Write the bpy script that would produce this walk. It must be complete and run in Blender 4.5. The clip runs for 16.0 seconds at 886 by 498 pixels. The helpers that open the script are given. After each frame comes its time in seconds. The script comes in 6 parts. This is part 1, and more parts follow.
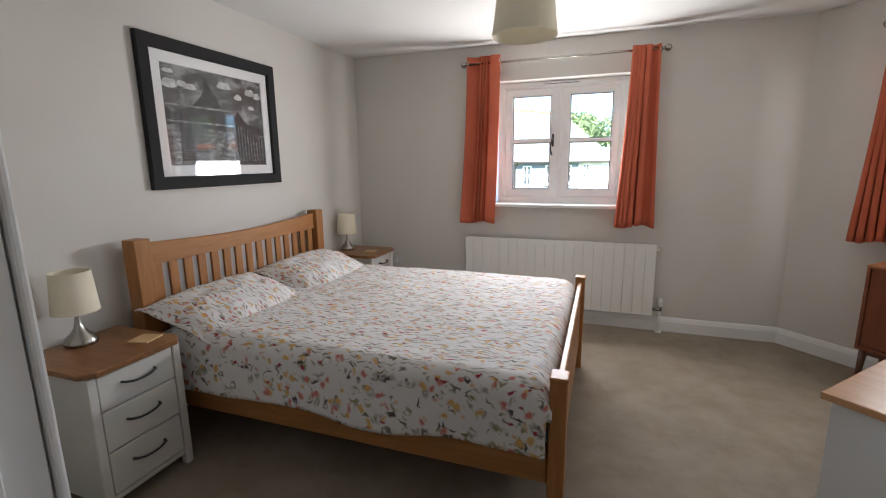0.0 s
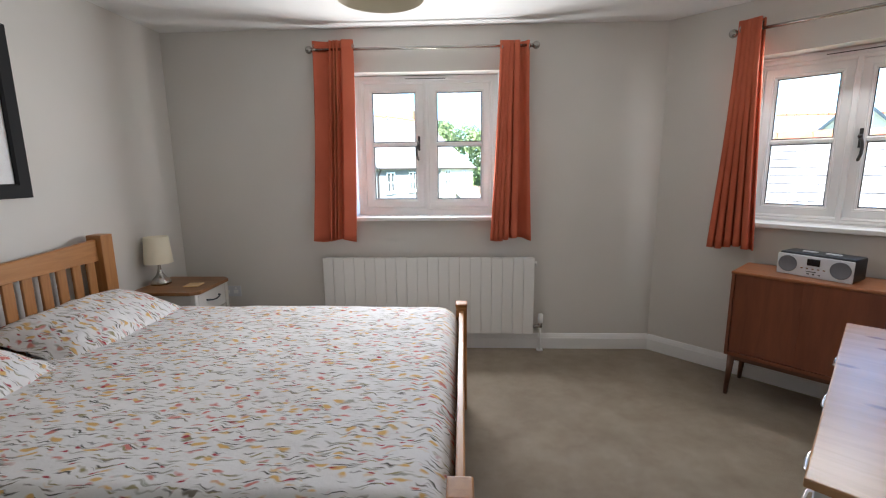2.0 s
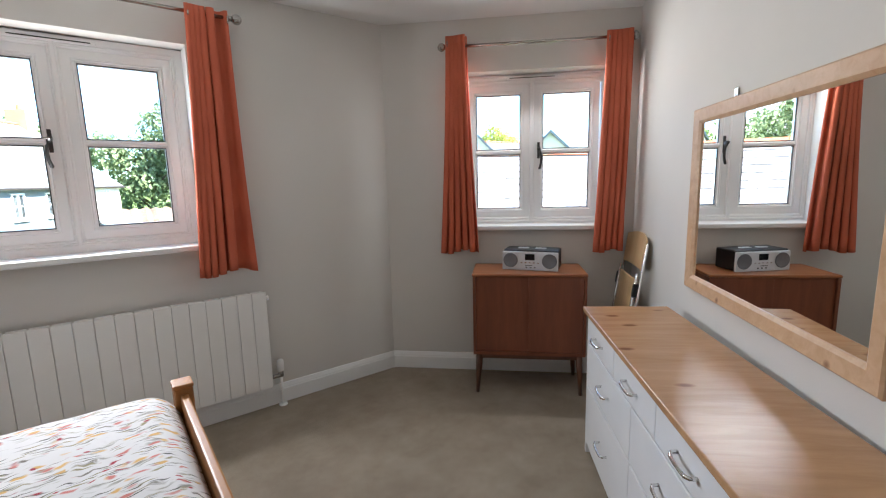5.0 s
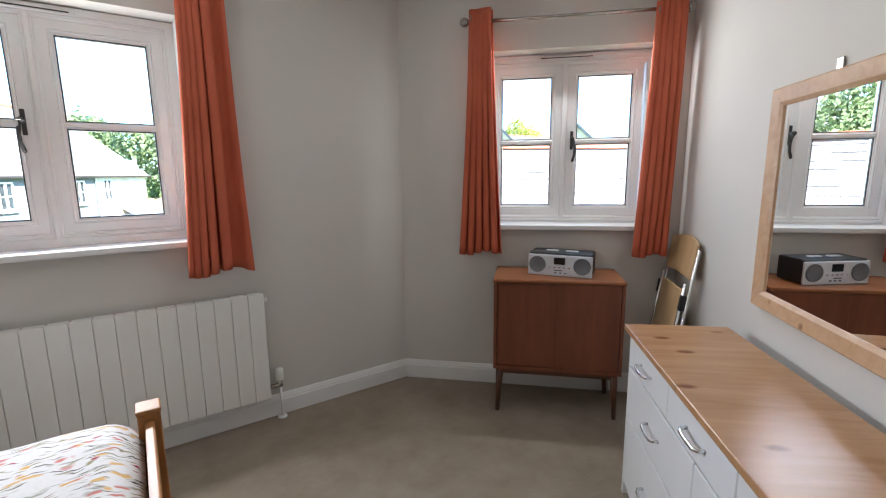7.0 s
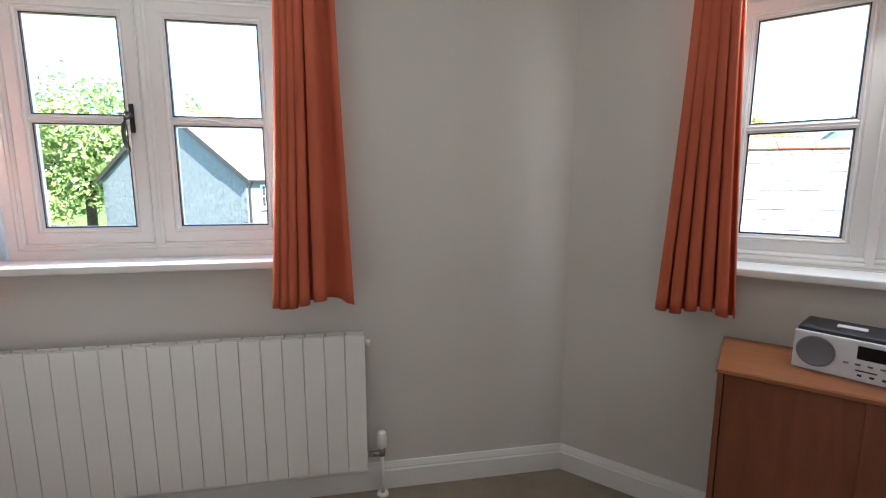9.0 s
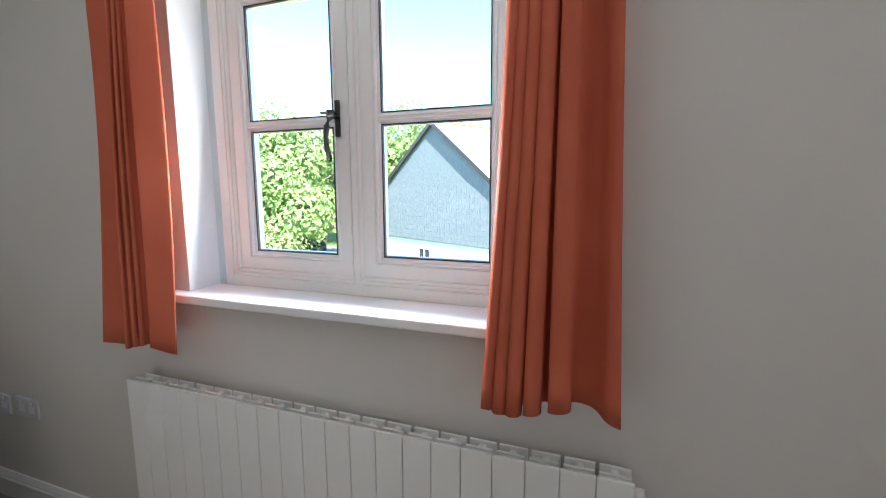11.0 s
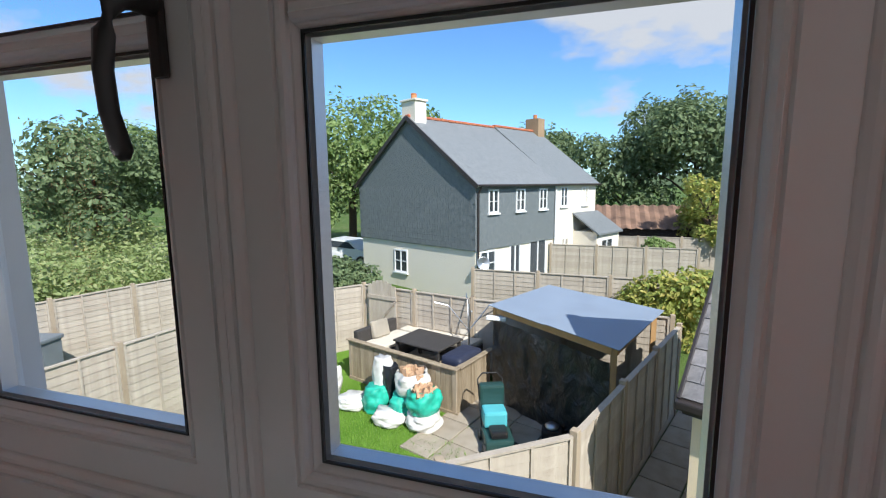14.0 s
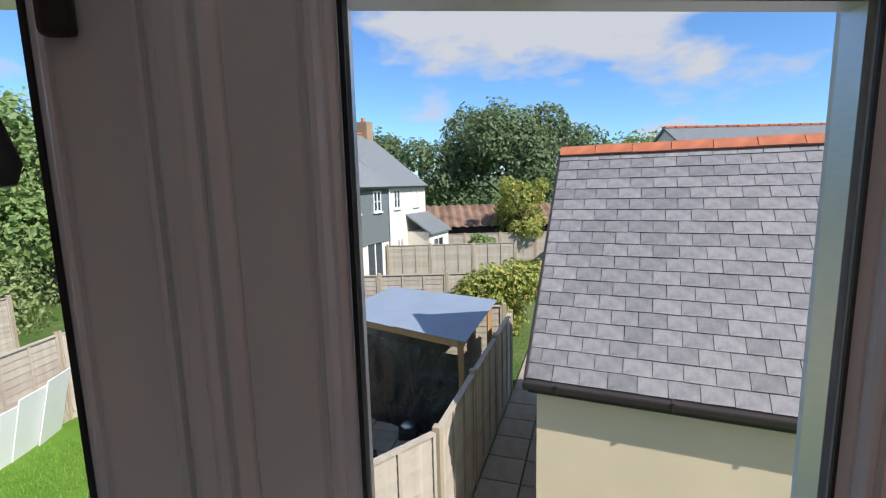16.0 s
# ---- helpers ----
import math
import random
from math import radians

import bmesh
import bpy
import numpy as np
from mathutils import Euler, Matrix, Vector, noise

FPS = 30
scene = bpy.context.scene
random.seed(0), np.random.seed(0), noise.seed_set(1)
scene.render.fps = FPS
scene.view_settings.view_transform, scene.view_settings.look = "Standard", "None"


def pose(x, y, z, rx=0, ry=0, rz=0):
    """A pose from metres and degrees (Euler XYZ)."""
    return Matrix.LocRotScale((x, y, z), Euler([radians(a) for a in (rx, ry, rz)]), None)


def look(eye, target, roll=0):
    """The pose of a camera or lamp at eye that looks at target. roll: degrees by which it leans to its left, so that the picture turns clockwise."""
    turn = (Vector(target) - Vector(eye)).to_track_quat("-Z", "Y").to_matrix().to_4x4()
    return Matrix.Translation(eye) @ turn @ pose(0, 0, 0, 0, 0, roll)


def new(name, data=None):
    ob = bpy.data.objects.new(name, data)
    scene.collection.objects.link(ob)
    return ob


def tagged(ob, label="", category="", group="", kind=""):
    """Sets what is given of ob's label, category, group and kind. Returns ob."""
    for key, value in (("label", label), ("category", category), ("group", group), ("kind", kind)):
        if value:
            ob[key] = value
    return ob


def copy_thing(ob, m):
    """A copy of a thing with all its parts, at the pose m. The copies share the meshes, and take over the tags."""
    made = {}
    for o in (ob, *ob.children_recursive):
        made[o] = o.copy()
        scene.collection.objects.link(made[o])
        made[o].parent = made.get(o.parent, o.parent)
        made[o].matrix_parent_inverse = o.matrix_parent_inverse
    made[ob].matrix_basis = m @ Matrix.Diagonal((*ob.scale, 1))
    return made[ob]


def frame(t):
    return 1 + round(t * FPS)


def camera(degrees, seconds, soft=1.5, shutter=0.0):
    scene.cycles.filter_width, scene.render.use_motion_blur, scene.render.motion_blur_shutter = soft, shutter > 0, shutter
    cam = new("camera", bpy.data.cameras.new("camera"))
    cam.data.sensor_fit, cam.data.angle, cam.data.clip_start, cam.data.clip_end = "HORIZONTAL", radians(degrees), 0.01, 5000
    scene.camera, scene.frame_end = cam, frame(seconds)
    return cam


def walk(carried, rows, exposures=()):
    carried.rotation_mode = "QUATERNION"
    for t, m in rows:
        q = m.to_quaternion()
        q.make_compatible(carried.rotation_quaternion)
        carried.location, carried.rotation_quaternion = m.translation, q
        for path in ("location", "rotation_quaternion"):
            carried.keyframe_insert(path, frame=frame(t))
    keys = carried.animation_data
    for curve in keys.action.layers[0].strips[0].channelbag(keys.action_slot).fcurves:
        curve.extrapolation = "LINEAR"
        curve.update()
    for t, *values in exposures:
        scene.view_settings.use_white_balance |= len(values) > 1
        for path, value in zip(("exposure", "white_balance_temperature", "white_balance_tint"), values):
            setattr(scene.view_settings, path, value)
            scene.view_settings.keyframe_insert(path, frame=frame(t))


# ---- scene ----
cam = camera(89.5, 16.0, soft=1.15)
PATH = [
    (0, (0.497, 0.176, 1.406), (-0.164, 2.026, 1.029), -0.7),
    (0.5, (0.479, 0.27, 1.405), (-0.115, 2.145, 1.042), -0.7),
    (1, (0.411, 0.425, 1.415), (-0.056, 2.336, 1.054), -0.8),
    (1.5, (0.371, 0.586, 1.396), (0.073, 2.532, 1.046), -0.9),
    (2, (0.392, 0.778, 1.405), (0.305, 2.744, 1.049), -0.6),
    (2.5, (0.418, 0.941, 1.386), (0.621, 2.899, 1.035), -0.3),
    (3, (0.41, 1.103, 1.367), (0.945, 3.002, 1.038), -0.2),
    (3.5, (0.389, 1.269, 1.382), (1.203, 3.07, 1.076), -0.6),
    (4, (0.352, 1.358, 1.382), (1.364, 3.057, 1.084), -1.0),
    (4.5, (0.261, 1.378, 1.359), (1.414, 2.986, 1.066), -1.1),
    (4.7, (0.217, 1.386, 1.364), (1.413, 2.96, 1.06), -1.4),
    (7, (0.412, 1.635, 1.355), (1.532, 3.259, 1.024), -0.6),
    (7.5, (0.565, 1.787, 1.348), (1.562, 3.487, 1.009), -0.2),
    (8, (0.731, 1.943, 1.342), (1.564, 3.731, 1.012), 0.0),
    (8.5, (0.829, 2.109, 1.32), (1.478, 3.978, 1.024), -0.0),
    (9, (0.941, 2.309, 1.348), (1.284, 4.257, 1.052), -0.0),
    (9.5, (0.943, 2.483, 1.418), (1.023, 4.45, 1.064), 0.6),
    (10, (0.962, 2.692, 1.382), (0.723, 4.654, 1.077), 0.2),
    (10.2, (0.942, 2.777, 1.381), (0.591, 4.724, 1.085), 0.0),
    (12.3, (0.663, 3.503, 1.412), (-0.25, 5.262, 1.146), -0.1),
    (12.5, (0.613, 3.565, 1.421), (-0.293, 5.329, 1.152), -0.3),
    (13, (0.521, 3.699, 1.438), (-0.318, 5.492, 1.158), -0.3),
    (13.5, (0.467, 3.839, 1.436), (-0.26, 5.68, 1.148), -0.6),
    (14, (0.438, 3.949, 1.439), (-0.153, 5.838, 1.154), -0.5),
    (14.5, (0.413, 3.982, 1.438), (-0.023, 5.915, 1.167), -0.4),
    (15, (0.382, 4.027, 1.438), (0.138, 5.993, 1.164), -0.3),
    (15.5, (0.308, 4.045, 1.446), (0.263, 6.026, 1.17), -1.1),
    (16, (0.24, 4.026, 1.458), (0.378, 6.001, 1.173), -1.4),
]
EXPOSURES = [(0, 3.0, 6300, 11), (2, 2.93, 6150, 10), (9, 2.95, 6050, 9), (10.2, 3.0, 6000, 8), (12.3, 2.0, 5450, 3), (13, 1.12, 5400, 0), (14, 0.52, 6100, 11), (16, 0.42, 6200, 14)]
walk(cam, [(t, look(eye, target, roll)) for t, eye, target, roll in PATH], EXPOSURES)

# ---- world and sun ----
SUN_AZ = Vector((0.71, -0.70, 0)).normalized()
SUN_EL = radians(44)
world = bpy.data.worlds.new("sky")
scene.world = world
world.use_nodes = True
wn, wl = world.node_tree.nodes, world.node_tree.links
wn.clear()
w_out = wn.new("ShaderNodeOutputWorld")
w_bg = wn.new("ShaderNodeBackground")
w_sky = wn.new("ShaderNodeTexSky")
w_sky.sky_type = "NISHITA"
w_sky.sun_disc = False
w_sky.sun_elevation = SUN_EL
w_sky.sun_rotation = math.atan2(SUN_AZ.x, SUN_AZ.y)
w_sky.altitude = 50
w_sky.air_density, w_sky.dust_density, w_sky.ozone_density = 1.0, 0.4, 3.0
w_bg.inputs["Strength"].default_value = 0.12
w_tc = wn.new("ShaderNodeTexCoord")
w_map = wn.new("ShaderNodeMapping")
w_map.inputs["Location"].default_value = (0.35, 0.1, 0.55)
w_map.inputs["Scale"].default_value = (1.0, 1.0, 2.3)
w_noise = wn.new("ShaderNodeTexNoise")
w_noise.inputs["Scale"].default_value = 2.6
w_noise.inputs["Detail"].default_value = 9
w_noise.inputs["Roughness"].default_value = 0.55
w_ramp = wn.new("ShaderNodeValToRGB")
w_ramp.color_ramp.elements[0].position = 0.50
w_ramp.color_ramp.elements[1].position = 0.59
w_mix = wn.new("ShaderNodeMixRGB")
w_mix.inputs["Color2"].default_value = (4.2, 4.25, 4.45, 1)
wl.new(w_tc.outputs["Generated"], w_map.inputs["Vector"])
wl.new(w_map.outputs["Vector"], w_noise.inputs["Vector"])
wl.new(w_noise.outputs["Fac"], w_ramp.inputs["Fac"])
wl.new(w_ramp.outputs["Color"], w_mix.inputs["Fac"])
w_tint = wn.new("ShaderNodeMixRGB")
w_tint.blend_type = "MULTIPLY"
w_tint.inputs["Fac"].default_value = 1.0
w_tint.inputs["Color2"].default_value = (0.74, 1.0, 1.22, 1)
wl.new(w_sky.outputs["Color"], w_tint.inputs["Color1"])
wl.new(w_tint.outputs["Color"], w_mix.inputs["Color1"])
wl.new(w_mix.outputs["Color"], w_bg.inputs["Color"])
wl.new(w_bg.outputs["Background"], w_out.inputs["Surface"])

sun = new("sun", bpy.data.lights.new("sun", "SUN"))
sun.data.energy = 5.0
sun.data.angle = radians(0.5)
sun.data.color = (1.0, 0.94, 0.85)
sun_dir = SUN_AZ * math.cos(SUN_EL) + Vector((0, 0, math.sin(SUN_EL)))
sun.matrix_world = look(sun_dir * 60, (0, 0, 0))


def window_fill(name, m, y, z, w, h, power, up):
    """An unseen strip lamp added just inside a window frame, boosting the skylight indoors."""
    la = bpy.data.lights.new(name, "AREA")
    la.shape, la.size, la.size_y, la.energy, la.color = "RECTANGLE", w, h, power, (1.0, 0.985, 0.965)
    o = new(name, la)
    o.matrix_world = m @ pose(0, y, z, -90 - up, 0, 0)
    return o


# added fill: sky through the panes alone leaves the room too dark
window_fill("window_light_1", pose(0.12, 4.15, 0), 0.075, 1.38, 0.64, 0.16, 4.7, 8)
window_fill("window_light_2", pose(1.83, 4.15, 0, 0, 0, -45) @ pose(1.0, 0, 0), 0.02, 2.00, 0.84, 0.09, 1.2, -35)

# ---- materials ----
class Nodes:
    """A small builder for node materials."""

    def __init__(self, name, rough=0.6, metal=0.0, spec=0.5):
        self.m = bpy.data.materials.new(name)
        self.m.use_nodes = True
        self.t = self.m.node_tree
        self.b = self.t.nodes["Principled BSDF"]
        self.b.inputs["Roughness"].default_value = rough
        self.b.inputs["Metallic"].default_value = metal
        self.b.inputs["Specular IOR Level"].default_value = spec
        self.tc = self.t.nodes.new("ShaderNodeTexCoord")

    def link(self, a, b):
        self.t.links.new(a, b)

    def coords(self, scale=(1, 1, 1), rot=(0, 0, 0), loc=(0, 0, 0)):
        n = self.t.nodes.new("ShaderNodeMapping")
        n.inputs["Scale"].default_value = scale
        n.inputs["Rotation"].default_value = rot
        n.inputs["Location"].default_value = loc
        self.link(self.tc.outputs["Object"], n.inputs["Vector"])
        return n.outputs["Vector"]

    def noise(self, vec, scale, detail=4, rough=0.5, dist=0.0):
        n = self.t.nodes.new("ShaderNodeTexNoise")
        n.inputs["Scale"].default_value = scale
        n.inputs["Detail"].default_value = detail
        n.inputs["Roughness"].default_value = rough
        n.inputs["Distortion"].default_value = dist
        self.link(vec, n.inputs["Vector"])
        return n.outputs["Fac"]

    def voronoi(self, vec, scale, out="Distance", rand=1.0):
        n = self.t.nodes.new("ShaderNodeTexVoronoi")
        n.inputs["Scale"].default_value = scale
        n.inputs["Randomness"].default_value = rand
        self.link(vec, n.inputs["Vector"])
        return n.outputs[out]

    def ramp(self, fac, stops):
        n = self.t.nodes.new("ShaderNodeValToRGB")
        el = n.color_ramp.elements
        while len(el) < len(stops):
            el.new(0.5)
        for e_, (p, c) in zip(el, stops):
            e_.position = p
            e_.color = (*c, 1) if len(c) == 3 else c
        self.link(fac, n.inputs["Fac"])
        return n.outputs["Color"]

    def mix(self, fac, a, b, mode="MIX"):
        n = self.t.nodes.new("ShaderNodeMixRGB")
        n.blend_type = mode
        for v, s in ((fac, "Fac"), (a, "Color1"), (b, "Color2")):
            if isinstance(v, (int, float)):
                n.inputs[s].default_value = v if s == "Fac" else (v, v, v, 1)
            elif isinstance(v, tuple):
                n.inputs[s].default_value = (*v, 1)
            else:
                self.link(v, n.inputs[s])
        return n.outputs["Color"]

    def color(self, c):
        if isinstance(c, tuple):
            self.b.inputs["Base Color"].default_value = (*c, 1)
        else:
            self.link(c, self.b.inputs["Base Color"])
        return self

    def bump(self, h, strength=0.3, dist=0.01):
        n = self.t.nodes.new("ShaderNodeBump")
        n.inputs["Strength"].default_value = strength
        n.inputs["Distance"].default_value = dist
        self.link(h, n.inputs["Height"])
        self.link(n.outputs["Normal"], self.b.inputs["Normal"])
        return self

    def random(self):
        return self.t.nodes.new("ShaderNodeObjectInfo").outputs["Random"]

    def island(self):
        return self.t.nodes.new("ShaderNodeNewGeometry").outputs["Random Per Island"]


def paint(name, c, rough=0.6, var=0.04, scale=3.0, bump=0.05, fine=250):
    k = Nodes(name, rough)
    v = k.coords()
    lo = tuple(x * (1 - var) for x in c)
    hi = tuple(min(1, x * (1 + var)) for x in c)
    k.color(k.ramp(k.noise(v, scale, 5), [(0.3, lo), (0.7, hi)]))
    k.bump(k.noise(v, fine, 3), bump, 0.002)
    return k.m


def wood(name, dark, mid, light, axis="x", rough=0.45, scale=9.0, knots=False, bump=0.08):
    k = Nodes(name, rough)
    s = {"x": (0.12, 1, 1), "y": (1, 0.12, 1), "z": (1, 1, 0.12)}[axis]
    v = k.coords(s)
    grain = k.noise(v, scale * 4, 6, 0.6, 0.6)
    broad = k.noise(v, scale * 0.6, 3, 0.5, 1.2)
    base = k.ramp(broad, [(0.25, dark), (0.5, mid), (0.75, light)])
    col = k.mix(0.45, base, k.ramp(grain, [(0.35, dark), (0.65, light)]))
    if knots:
        s2 = {"x": (0.45, 1, 1), "y": (1, 0.45, 1), "z": (1, 1, 0.45)}[axis]
        kn = k.voronoi(k.coords(s2), 7.5)
        col = k.mix(k.ramp(kn, [(0.06, (0.85,) * 3), (0.13, (0.0,) * 3)]), col, (0.16, 0.055, 0.02))
        # pale boards between glue lines
    k.color(col)
    k.bump(grain, bump, 0.002)
    return k.m


M = {}
M["wall"] = paint("wall_paint", (0.645, 0.62, 0.58), 0.85, 0.025, 1.6, 0.12, 160)
M["ceiling"] = paint("ceiling_paint", (0.80, 0.79, 0.77), 0.9, 0.02, 2.0, 0.12, 120)
M["white"] = paint("white_gloss_paint", (0.80, 0.80, 0.79), 0.35, 0.02, 4, 0.02, 90)
M["sash"] = paint("white_sash_paint", (0.78, 0.785, 0.775), 0.33, 0.03, 5, 0.02, 90)
M["radiator"] = paint("radiator_enamel", (0.80, 0.79, 0.76), 0.35, 0.015, 4, 0.01, 90)
M["grey_paint"] = paint("pale_grey_furniture_paint", (0.62, 0.61, 0.57), 0.5, 0.03, 6, 0.04, 120)
M["white_paint"] = paint("white_furniture_paint", (0.74, 0.75, 0.76), 0.45, 0.02, 6, 0.03, 120)
M["oak"] = wood("honey_oak", (0.26, 0.105, 0.030), (0.36, 0.155, 0.046), (0.45, 0.21, 0.070), "y", 0.4)
M["oak_x"] = wood("honey_oak_rail", (0.26, 0.105, 0.030), (0.36, 0.155, 0.046), (0.45, 0.21, 0.070), "x", 0.4)
M["oak_z"] = wood("honey_oak_upright", (0.26, 0.105, 0.030), (0.36, 0.155, 0.046), (0.45, 0.21, 0.070), "z", 0.4)
M["nstop"] = wood("oak_nightstand_top", (0.15, 0.062, 0.022), (0.24, 0.105, 0.038), (0.34, 0.165, 0.062), "x", 0.35, 12)
M["teak"] = wood("teak_veneer", (0.14, 0.040, 0.018), (0.19, 0.056, 0.025), (0.24, 0.076, 0.034), "z", 0.38, 6)
M["teak_x"] = wood("teak_top", (0.22, 0.075, 0.026), (0.29, 0.105, 0.038), (0.36, 0.14, 0.055), "x", 0.33, 6)
M["teak_dark"] = wood("dark_teak_leg", (0.07, 0.025, 0.012), (0.10, 0.035, 0.016), (0.13, 0.05, 0.022), "z", 0.4)
M["pine"] = wood("knotty_pine", (0.36, 0.185, 0.085), (0.45, 0.245, 0.12), (0.53, 0.31, 0.16), "y", 0.27, 7, True, 0.03)
M["pine_frame"] = wood("pale_pine", (0.47, 0.28, 0.15), (0.56, 0.36, 0.21), (0.64, 0.44, 0.28), "y", 0.4, 7, True, 0.03)
M["birch"] = wood("birch_plywood", (0.55, 0.36, 0.17), (0.63, 0.43, 0.22), (0.70, 0.50, 0.28), "z", 0.4, 6)
M["black_frame"] = paint("black_picture_frame", (0.006, 0.006, 0.007), 0.8, 0.2, 8, 0.05, 200)
M["black"] = paint("black_plastic", (0.012, 0.012, 0.013), 0.45, 0.2, 8, 0.02, 200)
M["mat_board"] = paint("white_mount_board", (0.82, 0.82, 0.82), 0.9, 0.01, 5, 0.05, 300)
M["cream_shade"] = paint("cream_lampshade_fabric", (0.80, 0.74, 0.58), 0.8, 0.03, 5, 0.2, 600)
M["silver"] = paint("silver_plastic", (0.62, 0.63, 0.66), 0.35, 0.02, 8, 0.02, 300)
M["screen"] = paint("dark_display", (0.01, 0.012, 0.016), 0.12, 0.1, 4, 0.0, 50)
M["speaker"] = paint("grey_speaker_cloth", (0.16, 0.165, 0.18), 0.8, 0.1, 9, 0.5, 700)
M["dark"] = paint("dark_gap", (0.03, 0.028, 0.026), 0.9, 0.1, 4, 0.0, 50)


def metal(name, c, rough):
    k = Nodes(name, rough, 1.0)
    k.color(k.ramp(k.noise(k.coords((1, 1, 6)), 60, 3), [(0.3, tuple(x * 0.9 for x in c)), (0.7, c)]))
    return k.m


M["nickel"] = metal("brushed_nickel", (0.44, 0.42, 0.39), 0.27)
M["chrome"] = metal("chrome", (0.78, 0.78, 0.78), 0.12)
M["dark_metal"] = paint("dark_pewter_handle", (0.025, 0.024, 0.023), 0.5, 0.1, 8, 0.02, 200)
M["alu"] = metal("aluminium_spacer", (0.62, 0.63, 0.64), 0.4)
k = Nodes("mirror_silver", 0.0, 1.0)
k.color((0.92, 0.93, 0.92))
M["mirror"] = k.m


def glass_material(name, tint, floor=0.02, gain=0.5):
    m = bpy.data.materials.new(name)
    m.use_nodes = True
    n, l = m.node_tree.nodes, m.node_tree.links
    n.clear()
    o = n.new("ShaderNodeOutputMaterial")
    tr = n.new("ShaderNodeBsdfTransparent")
    tr.inputs["Color"].default_value = (*tint, 1)
    gl = n.new("ShaderNodeBsdfGlossy")
    gl.inputs["Roughness"].default_value = 0.01
    lw = n.new("ShaderNodeLayerWeight")
    lw.inputs["Blend"].default_value = 0.5
    pw = n.new("ShaderNodeMath")
    pw.operation, pw.inputs[1].default_value = "POWER", 4.0
    fr = n.new("ShaderNodeMath")
    fr.operation, fr.inputs[1].default_value, fr.inputs[2].default_value = "MULTIPLY_ADD", gain, floor
    l.new(lw.outputs["Facing"], pw.inputs[0])
    l.new(pw.outputs["Value"], fr.inputs[0])
    mx = n.new("ShaderNodeMixShader")
    l.new(fr.outputs["Value"], mx.inputs["Fac"])
    l.new(tr.outputs["BSDF"], mx.inputs[1])
    l.new(gl.outputs["BSDF"], mx.inputs[2])
    l.new(mx.outputs["Shader"], o.inputs["Surface"])
    return m


M["glass"] = glass_material("window_glass", (0.97, 0.98, 0.975), 0.006, 0.25)
M["picture_glass"] = glass_material("picture_glass", (0.98, 0.98, 0.98), 0.03, 0.6)

# carpet
k = Nodes("beige_carpet", 0.95, spec=0.1)
v = k.coords()
c1 = k.ramp(k.noise(v, 4.5, 7, 0.68), [(0.3, (0.275, 0.225, 0.17)), (0.7, (0.39, 0.33, 0.26))])
c2 = k.ramp(k.noise(v, 260, 2), [(0.3, (0.75,) * 3), (0.7, (1.0,) * 3)])
k.color(k.mix(1.0, c1, c2, "MULTIPLY"))
k.bump(k.noise(v, 330, 3), 0.7, 0.006)
M["carpet"] = k.m

# curtain
k = Nodes("terracotta_curtain_fabric", 0.75, spec=0.2)
v = k.coords()
c1 = k.ramp(k.noise(v, 3, 4), [(0.3, (0.50, 0.115, 0.062)), (0.7, (0.60, 0.155, 0.085))])
k.color(c1)
k.bump(k.noise(k.coords((1, 1, 0.25)), 500, 2), 0.15, 0.002)
tl = k.t.nodes.new("ShaderNodeBsdfTranslucent")
tl.inputs["Color"].default_value = (0.75, 0.19, 0.10, 1)
mx = k.t.nodes.new("ShaderNodeMixShader")
mx.inputs["Fac"].default_value = 0.10
k.link(k.b.outputs["BSDF"], mx.inputs[1])
k.link(tl.outputs["BSDF"], mx.inputs[2])
k.link(mx.outputs["Shader"], k.t.nodes["Material Output"].inputs["Surface"])
M["curtain"] = k.m


